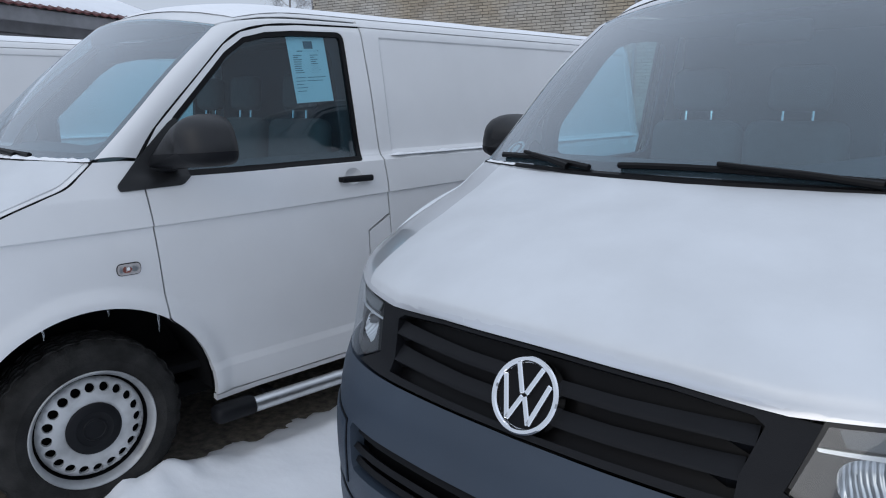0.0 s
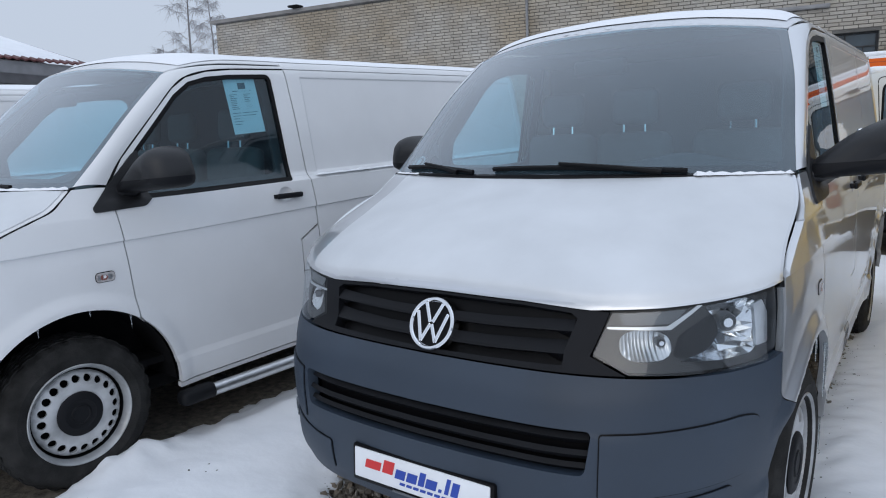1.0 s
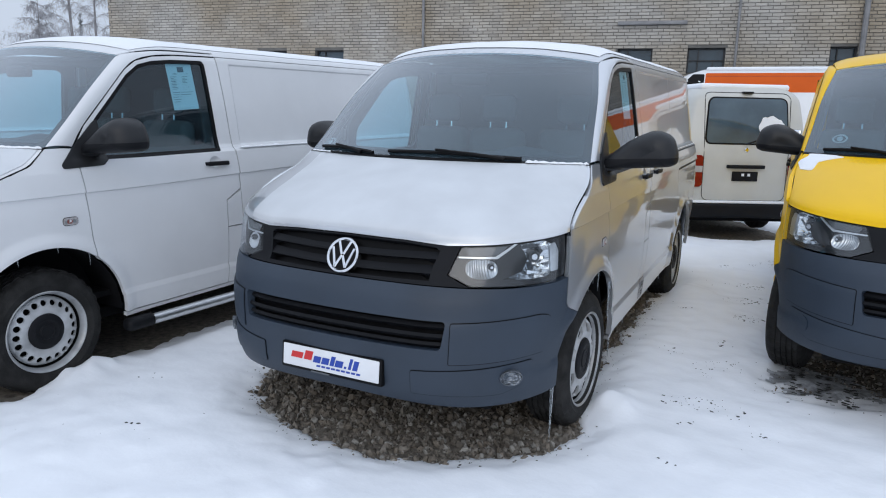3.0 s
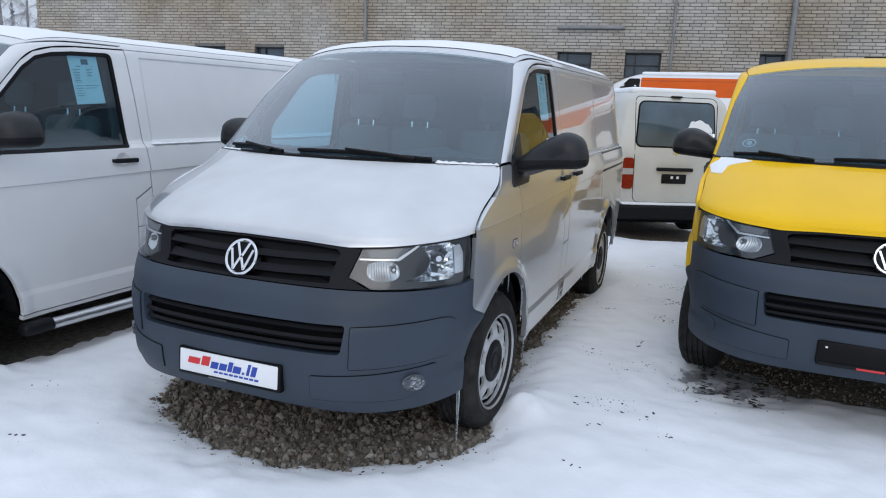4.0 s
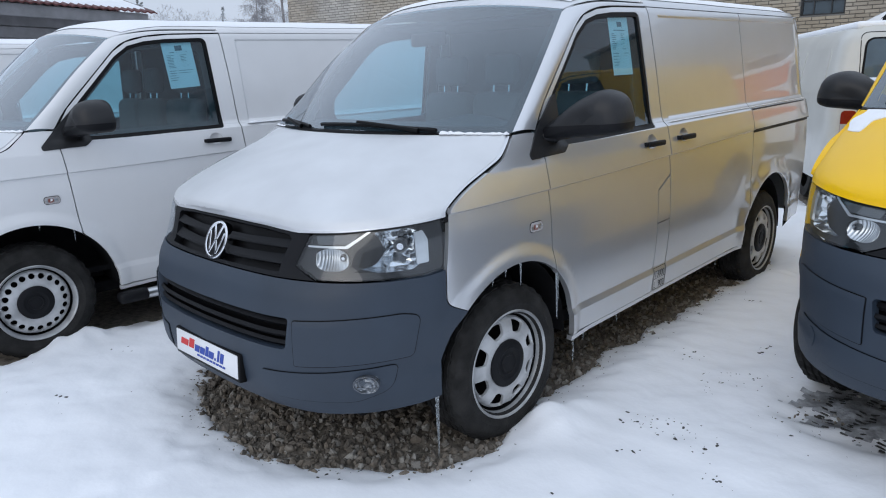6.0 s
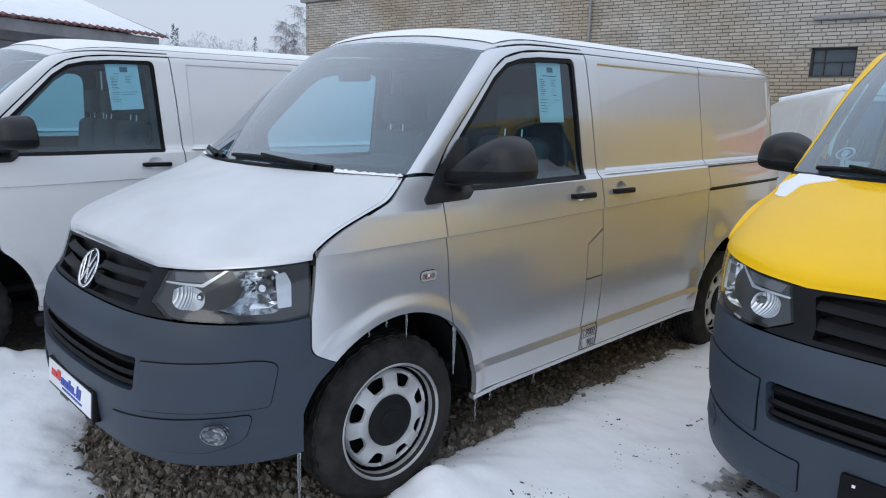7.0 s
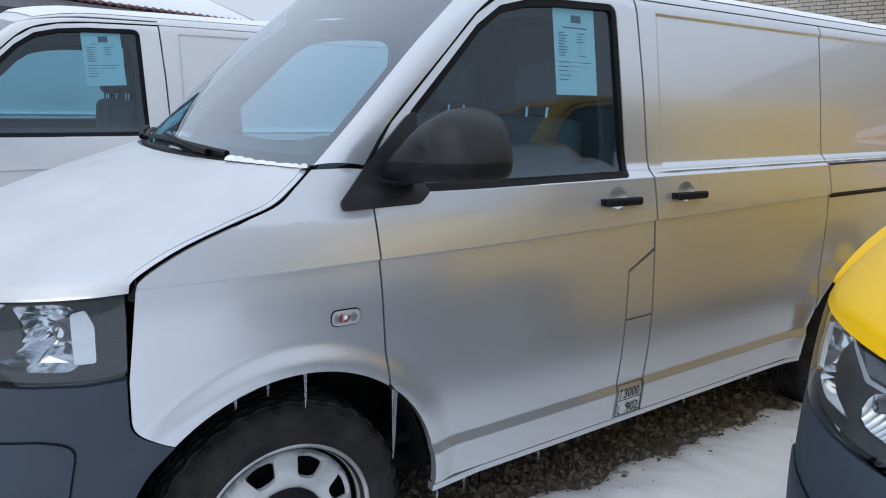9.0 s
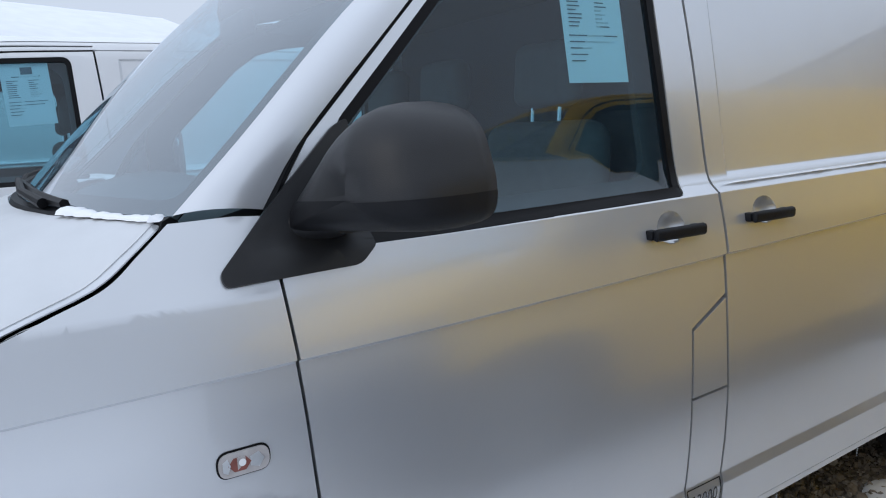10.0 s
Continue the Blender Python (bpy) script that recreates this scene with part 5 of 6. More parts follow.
def brick_verts(x0, x1, y0, z0, z1):
    e = 0.006
    return [(x0, 0.002, z0), (x1, 0.002, z0), (x1, 0.002, z1), (x0, 0.002, z1), (x0 + e, y0, z0 + e), (x1 - e, y0, z0 + e), (x1 - e, y0, z1 - e), (x0 + e, y0, z1 - e)]


BFACES = [(4, 5, 6, 7), (0, 1, 5, 4), (1, 2, 6, 5), (2, 3, 7, 6), (3, 0, 4, 7)]
verts, faces = [], []
for a, b, z in rest:
    k = len(verts)
    verts += brick_verts(a, b, -0.014 - rb.uniform(0, 0.008), z + rb.uniform(-0.002, 0.002), z + BH + rb.uniform(-0.002, 0.002))
    faces += [tuple(k + i for i in f) for f in BFACES]
me = bpy.data.meshes.new("brickwork")
me.from_pydata(verts, [], faces)
tagged(link_mesh("brickwork", me, BRICK, building, smooth=False), kind="stuff")
bme = bpy.data.meshes.new("brick")
bme.from_pydata(brick_verts(0, BL, -0.018, 0, BH), [], BFACES)
bme.materials.append(BRICK)
for a, b, z in near:
    o = new("brick", bme)
    o.parent = building
    o.location = (a, rb.uniform(-0.004, 0.004), z)

# ---- plain unseen walls added at the yard's open sides, to shape the reflections ----
ADDED_WALL = mat("pale_added_wall", (0.42, 0.43, 0.44), 0.9, 0.0, 0.25, 0.6, 0.3, 12)
for name, x0, x1, y0, y1, label in (("added_wall_east", 15.0, 15.3, -17.0, 16.0, "unseen plain pale wall added along the yard's side"), ("added_wall_south", -24.0, 15.0, -17.3, -17.0, "unseen plain pale wall added across the yard's end")):
    tagged(part(name, box(x0, x1, y0, y1, -0.1, 2.6, 0.02, 1), ADDED_WALL, smooth=False), label, "wall", kind="structure")

# ---- long shed with a metal roof ----
shed = tagged(new("metal_shed"), "long grey shed with a dark red corrugated metal roof under snow", "shed")
shed.matrix_basis = pose(-12.55, 4.25, -0.10, 0, 0, 107)
REDROOF = mat("dark_red_sheet_metal", (0.11, 0.035, 0.035), 0.5, 0.2, 0.2, 4)
SIDING = mat("grey_board_siding", (0.20, 0.20, 0.21), 0.8, 0, 0.15, 5)
# local x runs along the eave, y away from the yard
for k in range(16):
    part("siding_board", box(-14.0, -0.2, -0.02 if k % 2 else 0.0, 0.04, 0.2 * k - 0.01, 0.2 * k + 0.185, 0.01, 1), SIDING, shed)
part("shed_body", box(-14.0, -0.2, 0.04, 6.0, 0, 3.1, 0), SIDING, shed, smooth=False)
bm = bmesh.new()
cols = 180
g = []
for i in range(cols + 1):
    x = -14.3 + 14.5 * i / cols
    dz = 0.03 if i % 2 else 0.0
    g.append([bm.verts.new((x, y, z + dz)) for y, z in ((-0.55, 3.13), (-0.55, 3.16), (3.2, 4.3), (6.6, 3.2))])
for a, b in zip(g, g[1:]):
    for j in range(3):
        bm.faces.new((a[j], b[j], b[j + 1], a[j + 1]))
part("corrugated_roof", bm, REDROOF, shed, smooth=False)
part("fascia", box(-14.2, 0.0, -0.50, -0.45, 2.92, 3.13, 0.01), SIDING, shed)
bm = bmesh.new()
g = []
for i in range(61):
    x = -14.25 + 14.3 * i / 60
    g.append([bm.verts.new((x, y + 0.06 * noise.noise(Vector((x * 1.3, y, 2))), z + 0.02 * noise.noise(Vector((x, y, 5))))) for y, z in ((-0.42, 3.20), (-0.36, 3.27), (1.4, 3.83), (3.2, 4.40), (4.8, 3.9), (6.5, 3.36))])
for a, b in zip(g, g[1:]):
    for j in range(5):
        bm.faces.new((a[j], b[j], b[j + 1], a[j + 1]))
part("roof_snow", bm, SNOW, shed)
bm = bmesh.new()
gable = [(-0.05, 0.0), (6.3, 0.0), (6.3, 3.25), (3.2, 4.26), (-0.05, 3.12)]
outer, inner = [bm.verts.new((-0.06, y, z)) for y, z in gable], [bm.verts.new((-0.19, y, z)) for y, z in gable]
bm.faces.new(outer)
bm.faces.new(inner[::-1])
for k in range(5):
    bm.faces.new((outer[k], inner[k], inner[(k + 1) % 5], outer[(k + 1) % 5]))
part("gable_wall", bm, mat("white_rendered_wall", (0.70, 0.70, 0.71), 0.9, 0, 0.1, 1.5, 0.2, 30), shed, smooth=False)
part("verge_board", tube([(0.16, -0.5, 3.18), (0.16, 3.2, 4.34), (0.16, 6.5, 3.26)], 0.03, 6), SIDING, shed)


# ---- vehicles behind ----
def minibus():
    """The off-white one with its tail towards the row."""
    bus = thing("minibus", "off-white minibus seen from the tail with a snowy rear window", "minibus", "")
    W, L, H = 0.845, 4.69, 1.94

    def sec(z):
        return float(np.interp(z, [0.30, 0.5, 0.9, 1.15, 1.5, 1.80, 1.90, 1.97, 1.99], [0.80, 0.835, 0.845, 0.84, 0.80, 0.745, 0.68, 0.55, 0.40]))

    zs = [0.30, 0.42, 0.5, 0.7, 0.9, 1.05, 1.15, 1.3, 1.5, 1.65, 1.75, 1.82, 1.87, 1.91, 1.945, 1.975, 1.99]
    ys = [0, 0.03, 0.08, 0.2, 0.6, 1.2, 2.4, 3.4, 3.9, 4.3, 4.6, 4.69]

    def lean(z):
        return float(np.interp(z, [0.3, 0.6, 1.15, 1.82, 1.99], [0.0, 0.0, 0.02, 0.12, 0.24]))

    bm = bmesh.new()
    rows = []
    for z in zs:
        loop = []
        for sgn in (1, -1):
            order = ys if sgn > 0 else ys[::-1]
            for y in order:
                pull = float(np.interp(y, [0, 0.03, 0.08, 0.2, 4.3, 4.69], [0.10, 0.045, 0.015, 0, 0, 0.12]))
                nose = max(0.0, z - 1.0) * 0.9 if y > 4.0 else 0.0
                loop.append(bm.verts.new((sgn * (sec(z) - pull), y + lean(z) * max(0.0, 1 - y) - nose * (y - 4.0) / 0.69 * 0.9, z)))
        rows.append(loop)
    n = len(rows[0])
    for a, b in zip(rows, rows[1:]):
        for k in range(n):
            bm.faces.new((a[k], a[(k + 1) % n], b[(k + 1) % n], b[k]))
    bm.faces.new(rows[-1])
    bm.faces.new(rows[0][::-1])
    part("body", bm, CREAM, bus, sharp=50)

    def gate(x, z, off=0.0):
        return (x, lean(z) - off, z)

    win = rounded([(-0.565, 1.23), (0.565, 1.23), (0.525, 1.84), (-0.525, 1.84)], 0.10, 6)
    panel("rear_window", win, lambda u, v: gate(u, v, 0.006), SEAL, bus, step=0.2, rim=0.02, label="dark rear window with snow")
    panel("rear_glass", inset(win, 0.02), lambda u, v: gate(u, v, 0.012), glass_mat("dark_tail_glass", (0.10, 0.12, 0.13), 0.06, 0.16), bus, step=0.2, rim=0.004)
    seam = rounded([(-0.560, 0.50), (0.560, 0.50), (0.575, 1.90), (-0.575, 1.90)], 0.10, 6)
    panel("tailgate_seam", seam, lambda u, v: gate(u, v, 0.004), SEAL, bus, holes=[inset(seam, 0.008)], step=0.2, rim=0.004)
    for sgn in (1, -1):
        lamp = panel("tail_lamp", rounded([(sgn * 0.572, 0.68), (sgn * 0.725, 0.68), (sgn * 0.72, 1.09), (sgn * 0.572, 1.09)][::sgn], 0.045, 5), lambda u, v: gate(u, v, 0.022 - 0.3 * max(0.0, abs(u) - 0.69) ** 1.2), REDLENS, bus, step=0.05, rim=0.05, label="red tail lamp with clear band")
        panel("clear_band", [(sgn * 0.575, 0.87), (sgn * 0.722, 0.87), (sgn * 0.722, 0.95), (sgn * 0.575, 0.95)][::sgn], lambda u, v: gate(u, v, 0.0245 - 0.3 * max(0.0, abs(u) - 0.69) ** 1.2), AMBER, lamp, step=0.05, rim=0.004)
    # blank window fields of the near flank
    def flank(u, z, off):
        return (-(sec(z) + off), u + lean(z) * max(0.0, 1 - u), z)

    for y0, y1 in ((0.32, 1.25), (1.42, 2.60)):
        fl = rounded([(y0, 1.26), (y1, 1.26), (y1, 1.74), (y0, 1.74)], 0.09, 5)
        panel("side_field", [(-u, z) for u, z in fl], lambda u, z: flank(-u, z, 0.010), CREAM, bus, step=0.12, rim=0.012)
        panel("side_field_gap", [(-u, z) for u, z in inset(fl, -0.010)], lambda u, z: flank(-u, z, 0.003), CREAM, bus, step=0.12, rim=0.006)
    patch = [(0.32 + 0.17 * math.cos(q) * (1 + 0.35 * noise.noise(Vector((math.cos(q) * 2, math.sin(q) * 2, 4)))), 1.44 + 0.17 * math.sin(q) * (1 + 0.55 * noise.noise(Vector((math.cos(q) * 2, math.sin(q) * 2, 9))))) for q in np.linspace(0, math.tau, 41)[:-1]]
    panel("window_snow", patch, lambda u, v: gate(u, v, 0.018 + 0.012 * abs(noise.noise(Vector((u * 14, v * 14, 1))))), SNOW, bus, step=0.03, rim=0.01, label="snow stuck to the rear window")
    part("rear_wiper", tube([(-0.02, -0.01, 1.24), (0.10, -0.012, 1.285), (0.42, -0.005, 1.33)], 0.010, 6), BLACK, bus)
    part("roof_snow", box(-0.60, 0.60, 0.22, 4.0, 1.93, 2.012, 0.038, 4), SNOW, bus)
    part("bumper_snow", box(-0.72, 0.74, -0.09, 0.0, 0.475, 0.505, 0.012, 3), SNOW, bus)
    part("plate_panel", box(-0.17, 0.17, -0.012, 0.012, 0.76, 0.885, 0.006), BLACK, bus, "black blank number plate")
    for x in (-0.05, 0.03):
        part("plate_mark", box(x, x + 0.035, -0.016, -0.010, 0.825, 0.86, 0.002), PLATE, bus)
    part("tailgate_handle", box(-0.25, 0.25, -0.035, 0.03, 0.925, 0.97, 0.012, 3), BLACK, bus)
    part("gate_badge", lathe([(0.0, 0.006), (0.022, 0.006), (0.03, 0.0), (0.03, -0.004)], 20), CHROME, bus).matrix_basis = Matrix.Translation((0, 0.012, 1.165)) @ pose(0, 0, 0, 0, 0, -90)
    part("rear_bumper", box(-0.83, 0.83, -0.10, 0.25, 0.28, 0.48, 0.05, 4), BLACK, bus)
    part("high_stop_lamp", box(-0.07, 0.07, 0.115, 0.18, 1.885, 1.91, 0.008), BLACK, bus)
    part("underbody", box(-0.7, 0.7, 0.2, 4.4, 0.20, 0.34, 0.02), DARK, bus)
    for sgn in (1, -1):
        for y in (0.95, 3.5):
            w = new("wheel")
            w.parent = bus
            w.matrix_basis = pose(sgn * 0.70, y, 0.31)
            part("tyre", lathe([(0.18, -0.09), (0.29, -0.09), (0.31, -0.06), (0.31, 0.06), (0.29, 0.09), (0.18, 0.09), (0.0, 0.06)], 36), TYRE, w)
    return bus


bus = minibus()
bus.matrix_basis = pose(1.18, 6.50, 0.03, 0, 0, 30)


def striped_van():
    """A tall white van, side on, with an orange band under its roof."""
    v = thing("striped_van", "tall white van with an orange band below its snowy roof", "van")
    zs = [0.35, 0.7, 1.1, 1.4, 1.80, 2.06, 2.14, 2.30, 2.37, 2.40]
    ds = [0.0, -0.02, -0.02, 0.0, 0.06, 0.11, 0.13, 0.19, 0.28, 0.45]
    bm = bmesh.new()
    rows = []
    for z, d in zip(zs, ds):
        x0 = float(np.interp(z, [0.35, 1.0, 1.9, 2.2, 2.4], [0.0, 0.0, 0.12, 0.35, 0.9]))
        loop = [(x0 + 0.12, d), (x0 + 0.35, d), (2.6, d), (5.6, d), (5.75, d + 0.1), (5.75, 1.9 - d), (5.6, 2.0 - d), (2.6, 2.0 - d), (x0 + 0.35, 2.0 - d), (x0 + 0.12, 2.0 - d), (x0, 1.7 - d), (x0, 0.3 + d)]
        rows.append([bm.verts.new((x, y, z)) for x, y in loop])
    n = len(rows[0])
    for a, b in zip(rows, rows[1:]):
        for k in range(n):
            bm.faces.new((a[k], a[(k + 1) % n], b[(k + 1) % n], b[k]))
    bm.faces.new(rows[-1])
    bm.faces.new(rows[0][::-1])
    part("body", bm, WHITE, v, sharp=40)

    def side(u, z, off=0.0):
        return (u, float(np.interp(z, zs, ds)) - off, z)

    panel("orange_band", rounded([(0.95, 1.95), (5.55, 1.95), (5.55, 2.30), (0.95, 2.30)], 0.03, 3), lambda u, z: side(u, z, 0.006), ORANGE, v, step=(0.5, 0.04), rim=0.006, label="orange band")
    panel("band_line", [(0.97, 2.235), (5.5, 2.235), (5.5, 2.245), (0.97, 2.245)], lambda u, z: side(u, z, 0.009), mat("dark_orange_line", (0.35, 0.05, 0.01), 0.5), v, step=0.5, rim=0.003)
    panel("corner_window", rounded([(0.52, 2.06), (0.93, 2.06), (0.93, 2.28), (0.72, 2.28)], 0.03, 3), lambda u, z: side(u, z, 0.006), SEAL, v, step=0.2, rim=0.006)
    part("roof_snow", box(0.95, 5.6, 0.24, 1.76, 2.345, 2.415, 0.032, 4), SNOW, v)
    part("skirt", box(0.1, 5.6, 0.1, 1.9, 0.18, 0.40, 0.03), DARK, v)
    for x in (1.0, 4.4):
        for y in (0.12, 1.88):
            w = part("tyre", lathe([(0.0, -0.1), (0.33, -0.1), (0.35, -0.06), (0.35, 0.06), (0.33, 0.1), (0.0, 0.1)], 32), TYRE, v)
            w.matrix_basis = pose(x, y, 0.35, 0, 0, 90)
    return v


striped_van().matrix_basis = pose(-1.05, 11.55, 0.06, 0, 0, 3) @ Matrix.Diagonal((1.05, 1, 1.06, 1))


# ---- snow lying on the vans ----
def roof_snow(van, thick, seed):
    """A soft slab that follows the roof."""
    o = Vector((seed, seed * 2, 0))
    ys = np.concatenate([np.linspace(0.63, 0.9, 10), np.linspace(1.0, 3.86, 26)])
    us = np.concatenate([np.linspace(-1, -0.86, 6), np.linspace(-0.78, 0.78, 18), np.linspace(0.86, 1, 6)])
    top, low = [], []
    for y in ys:
        wide = 0.712 + 0.012 * noise.noise(Vector((y * 2, seed, 0)))
        r, q = [], []
        for u in us:
            x = wide * u
            yy = y + (0.155 * (abs(x) / 0.722) ** 2.3 if y < 1.2 else 0) * max(0.0, (1.2 - y) / 0.64)
            yy += 0.02 * noise.noise(Vector((x * 5, seed, 1))) if y < 0.7 else 0
            p = roof(x, yy)
            e = min((1 - abs(u)) / 0.10, (y - 0.628) / 0.05, (3.87 - y) / 0.06)
            h = thick * smooth01(e) ** 0.6 * (1 + 0.25 * noise.noise(Vector((x, yy, 0)) * 3 + o) + 0.15 * noise.noise(Vector((x, yy, 0)) * 9 + o))
            r.append((p[0], p[1], p[2] + 0.003 + max(0.0, h)))
        top.append(r)
    ob = strip_panel("roof_snow", top, SNOW, None)
    ob.matrix_basis = van.matrix_basis.copy()
    return tagged(ob, "layer of fresh snow on the van's roof", "snow", "snow on the roofs", "stuff")


for n_, (van, th) in enumerate(((silver, 0.014), (white, 0.011), (far_white, 0.011))):
    roof_snow(van, th, 1.7 * n_ + 0.4)


def bonnet_snow(van, poly, thick, seed, material, label):
    """A thin cover within an uneven outline on the bonnet."""
    def lay(u, v):
        h = thick * (1 + 0.5 * noise.noise(Vector((u * 3, v * 3, seed))) + 0.3 * noise.noise(Vector((u * 11, v * 11, seed))))
        return bonnet(u, v, 0.002 + h)
    ob = panel("bonnet_snow", poly, lay, material, None, step=(0.05, 0.05), rim=thick + 0.004)
    ob.matrix_basis = van.matrix_basis.copy()
    return tagged(ob, label, "snow", kind="stuff")


def ragged(points, amp, seed, n=10):
    out = []
    for i, p in enumerate(points):
        a, b = Vector(p), Vector(points[(i + 1) % len(points)])
        for k in range(n):
            q = a.lerp(b, k / n)
            out.append((q.x + amp * noise.noise(Vector((q.x * 6, q.y * 6, seed))), q.y + amp * noise.noise(Vector((q.x * 6, q.y * 6, seed + 9)))))
    return out


bonnet_snow(silver, ragged([(-0.62, 0.04), (-0.3, 0.014), (0.3, 0.013), (0.978, 0.012), (0.979, 0.5), (0.976, 0.985), (0.0, 0.985), (-0.84, 0.95), (-0.70, 0.5)], 0.004, 3), 0.002, 2, THINSNOW, "thin frosted snow on the silver bonnet")
bonnet_snow(white, ragged([(-0.975, 0.02), (0.975, 0.02), (0.975, 0.965), (-0.975, 0.965)], 0.008, 5), 0.005, 6, THINSNOW, "thin frosted snow on the white bonnet")
bonnet_snow(yellow, ragged([(-0.975, 0.64), (-0.90, 0.66), (-0.86, 0.80), (-0.76, 0.93), (-0.80, 0.975), (-0.97, 0.975)], 0.05, 8, 10), 0.004, 4, SNOW, "small patch of snow on the yellow bonnet corner")


# ---- plate, papers and stickers on the vans ----
def dealer_plate(van):
    """A white advertising plate; its print is shown as bars."""
    p = thing("dealer_plate", "white dealer plate in black frame with red and blue print", "plate")
    p.matrix_basis = van.matrix_basis @ pose(0, skin(0, 0.45)[1] - 0.008, 0.45, -4, 0, 0)
    part("plate_frame", box(-0.275, 0.275, -0.002, 0.035, -0.064, 0.060, 0.008, 2), SEAL, p)
    part("plate_face", box(-0.262, 0.262, -0.006, 0.0, -0.048, 0.052, 0.004, 2), PLATE, p)

    def word(name, x0, x1, z0, z1, material):
        bm = box(x0, x1, -0.0085, -0.004, z0, z1, 0)
        for v in bm.verts:
            v.co.x += (v.co.z - z0) * 0.25
        part(name, bm, material, p, smooth=False)

    for a, b, c, d in ((-0.215, -0.152, -0.006, 0.022), (-0.142, -0.100, -0.006, 0.036)):
        word("red_print", a, b, c, d, REDINK)
    for a, b, c, d in ((-0.090, -0.052, -0.012, 0.018), (-0.044, -0.006, -0.012, 0.018), (0.002, 0.024, -0.012, 0.032), (0.030, 0.070, -0.012, 0.018), (0.080, 0.091, -0.012, -0.002), (0.102, 0.116, -0.012, 0.038), (0.125, 0.150, -0.012, 0.032)):
        word("blue_print", a, b, c, d, BLUEINK)
    for k in range(9):
        word("small_print", -0.07 + 0.027 * k, -0.07 + 0.027 * k + 0.02, -0.030, -0.022, BLUEINK)
    word("frame_print", -0.10, 0.0, -0.060, -0.054, LAMPGREY)


dealer_plate(silver)


def plate_holder(van):
    """An empty black holder with a small white mark."""
    p = thing("plate_holder", "empty black plate holder on the yellow van's bumper", "plate")
    p.matrix_basis = van.matrix_basis @ pose(0, skin(0, 0.45)[1] - 0.008, 0.45, -4, 0, 0)
    part("holder_back", box(-0.275, 0.275, -0.004, 0.035, -0.064, 0.060, 0.010, 2), SEAL, p)
    part("holder_rim", box(-0.268, 0.268, -0.010, -0.003, -0.062, -0.044, 0.003, 1), BLACK, p)
    part("white_mark", box(-0.240, -0.230, -0.0065, -0.003, 0.026, 0.035, 0.001, 1), PLATE, p)
    part("print_bar", box(-0.10, 0.02, -0.0115, -0.0095, -0.060, -0.050, 0, 1), REDINK, p)
    part("print_bar", box(0.03, 0.16, -0.0115, -0.0095, -0.060, -0.050, 0, 1), PLATE, p)


plate_holder(yellow)


def window_paper(van, y0, y1, z0, z1, tilt, seed):
    """An A4 sheet behind the door glass with printed lines."""
    r = random.Random(seed)
    p = thing("window_paper", "white printed sale sheet behind the door window", "paper", "sale sheets")
    p.matrix_basis = van.matrix_basis.copy()

    def inside(off):
        return lambda s, z: skin(s, z, -0.022 + off)

    def turn(pts):
        cy, cz, t = (y0 + y1) / 2, (z0 + z1) / 2, radians(tilt)
        return on_s([(cy + (y - cy) * math.cos(t) - (z - cz) * math.sin(t), cz + (y - cy) * math.sin(t) + (z - cz) * math.cos(t)) for y, z in pts])

    panel("sheet", turn([(y0, z0), (y1, z0), (y1, z1), (y0, z1)]), inside(0), PAPER, p, step=0.08, rim=0.001)
    w, h = y1 - y0, z1 - z0

    def bar(name, a, b, c, d):
        panel(name, turn([(y0 + a * w, z0 + c * h), (y0 + b * w, z0 + c * h), (y0 + b * w, z0 + d * h), (y0 + a * w, z0 + d * h)]), inside(0.0015), INK, p, step=0.2, rim=0.0008)

    bar("picture_block", 0.42, 0.66, 0.80, 0.91)
    bar("heading_bar", 0.22, 0.80, 0.760, 0.772)
    for k in range(9):
        bar("text_bar", 0.10, 0.10 + r.uniform(0.12, 0.24), 0.70 - 0.032 * k, 0.708 - 0.032 * k)
        bar("text_bar", 0.55, 0.55 + r.uniform(0.10, 0.22), 0.70 - 0.032 * k, 0.708 - 0.032 * k)
    for k, b in enumerate((0.88, 0.80, 0.42, 0.35, 0.30)):
        bar("text_bar", 0.08, b, 0.37 - 0.05 * k, 0.378 - 0.05 * k)


window_paper(silver, 1.010, 1.205, 1.550, 1.842, 0.0, 1)
window_paper(white, 1.00, 1.205, 1.545, 1.845, 3.0, 2)


# ---- small things on and round the vans ----
def icicle(p, length, r=0.0045):
    bm = tube([(0, 0, 0), (0.001, 0, -length * 0.4), (0, 0.001, -length * 0.75), (0, 0, -length)], r, 7, r * 0.2)
    ob = tagged(part("icicle", bm, ICE), "thin clear icicle hanging from the van", "icicle", "icicles")
    ob.location = p
    return ob


def arch_ice(van, specs):
    for ang, length in specs:
        y, z = 0.025 + 0.456 * math.cos(radians(ang)), 0.345 + 0.456 * math.sin(radians(ang))
        icicle(van.matrix_basis @ Vector(skin(sy(y), z + 0.002, -0.008)), length, 0.0085 if length > 0.15 else 0.0045)


arch_ice(silver, [(112, 0.03), (101, 0.035), (88, 0.10), (50, 0.22)])
arch_ice(white, [(112, 0.04), (60, 0.07), (84, 0.03)])
icicle(silver.matrix_basis @ Vector(skin(sy(-0.425), 0.335, -0.012)), 0.27, 0.008)
for y, ln in ((0.50, 0.12), (0.62, 0.05), (0.95, 0.05), (1.75, 0.03), (2.2, 0.04)):
    icicle(silver.matrix_basis @ Vector(skin(sy(y), 0.310, -0.012)), ln, 0.004)


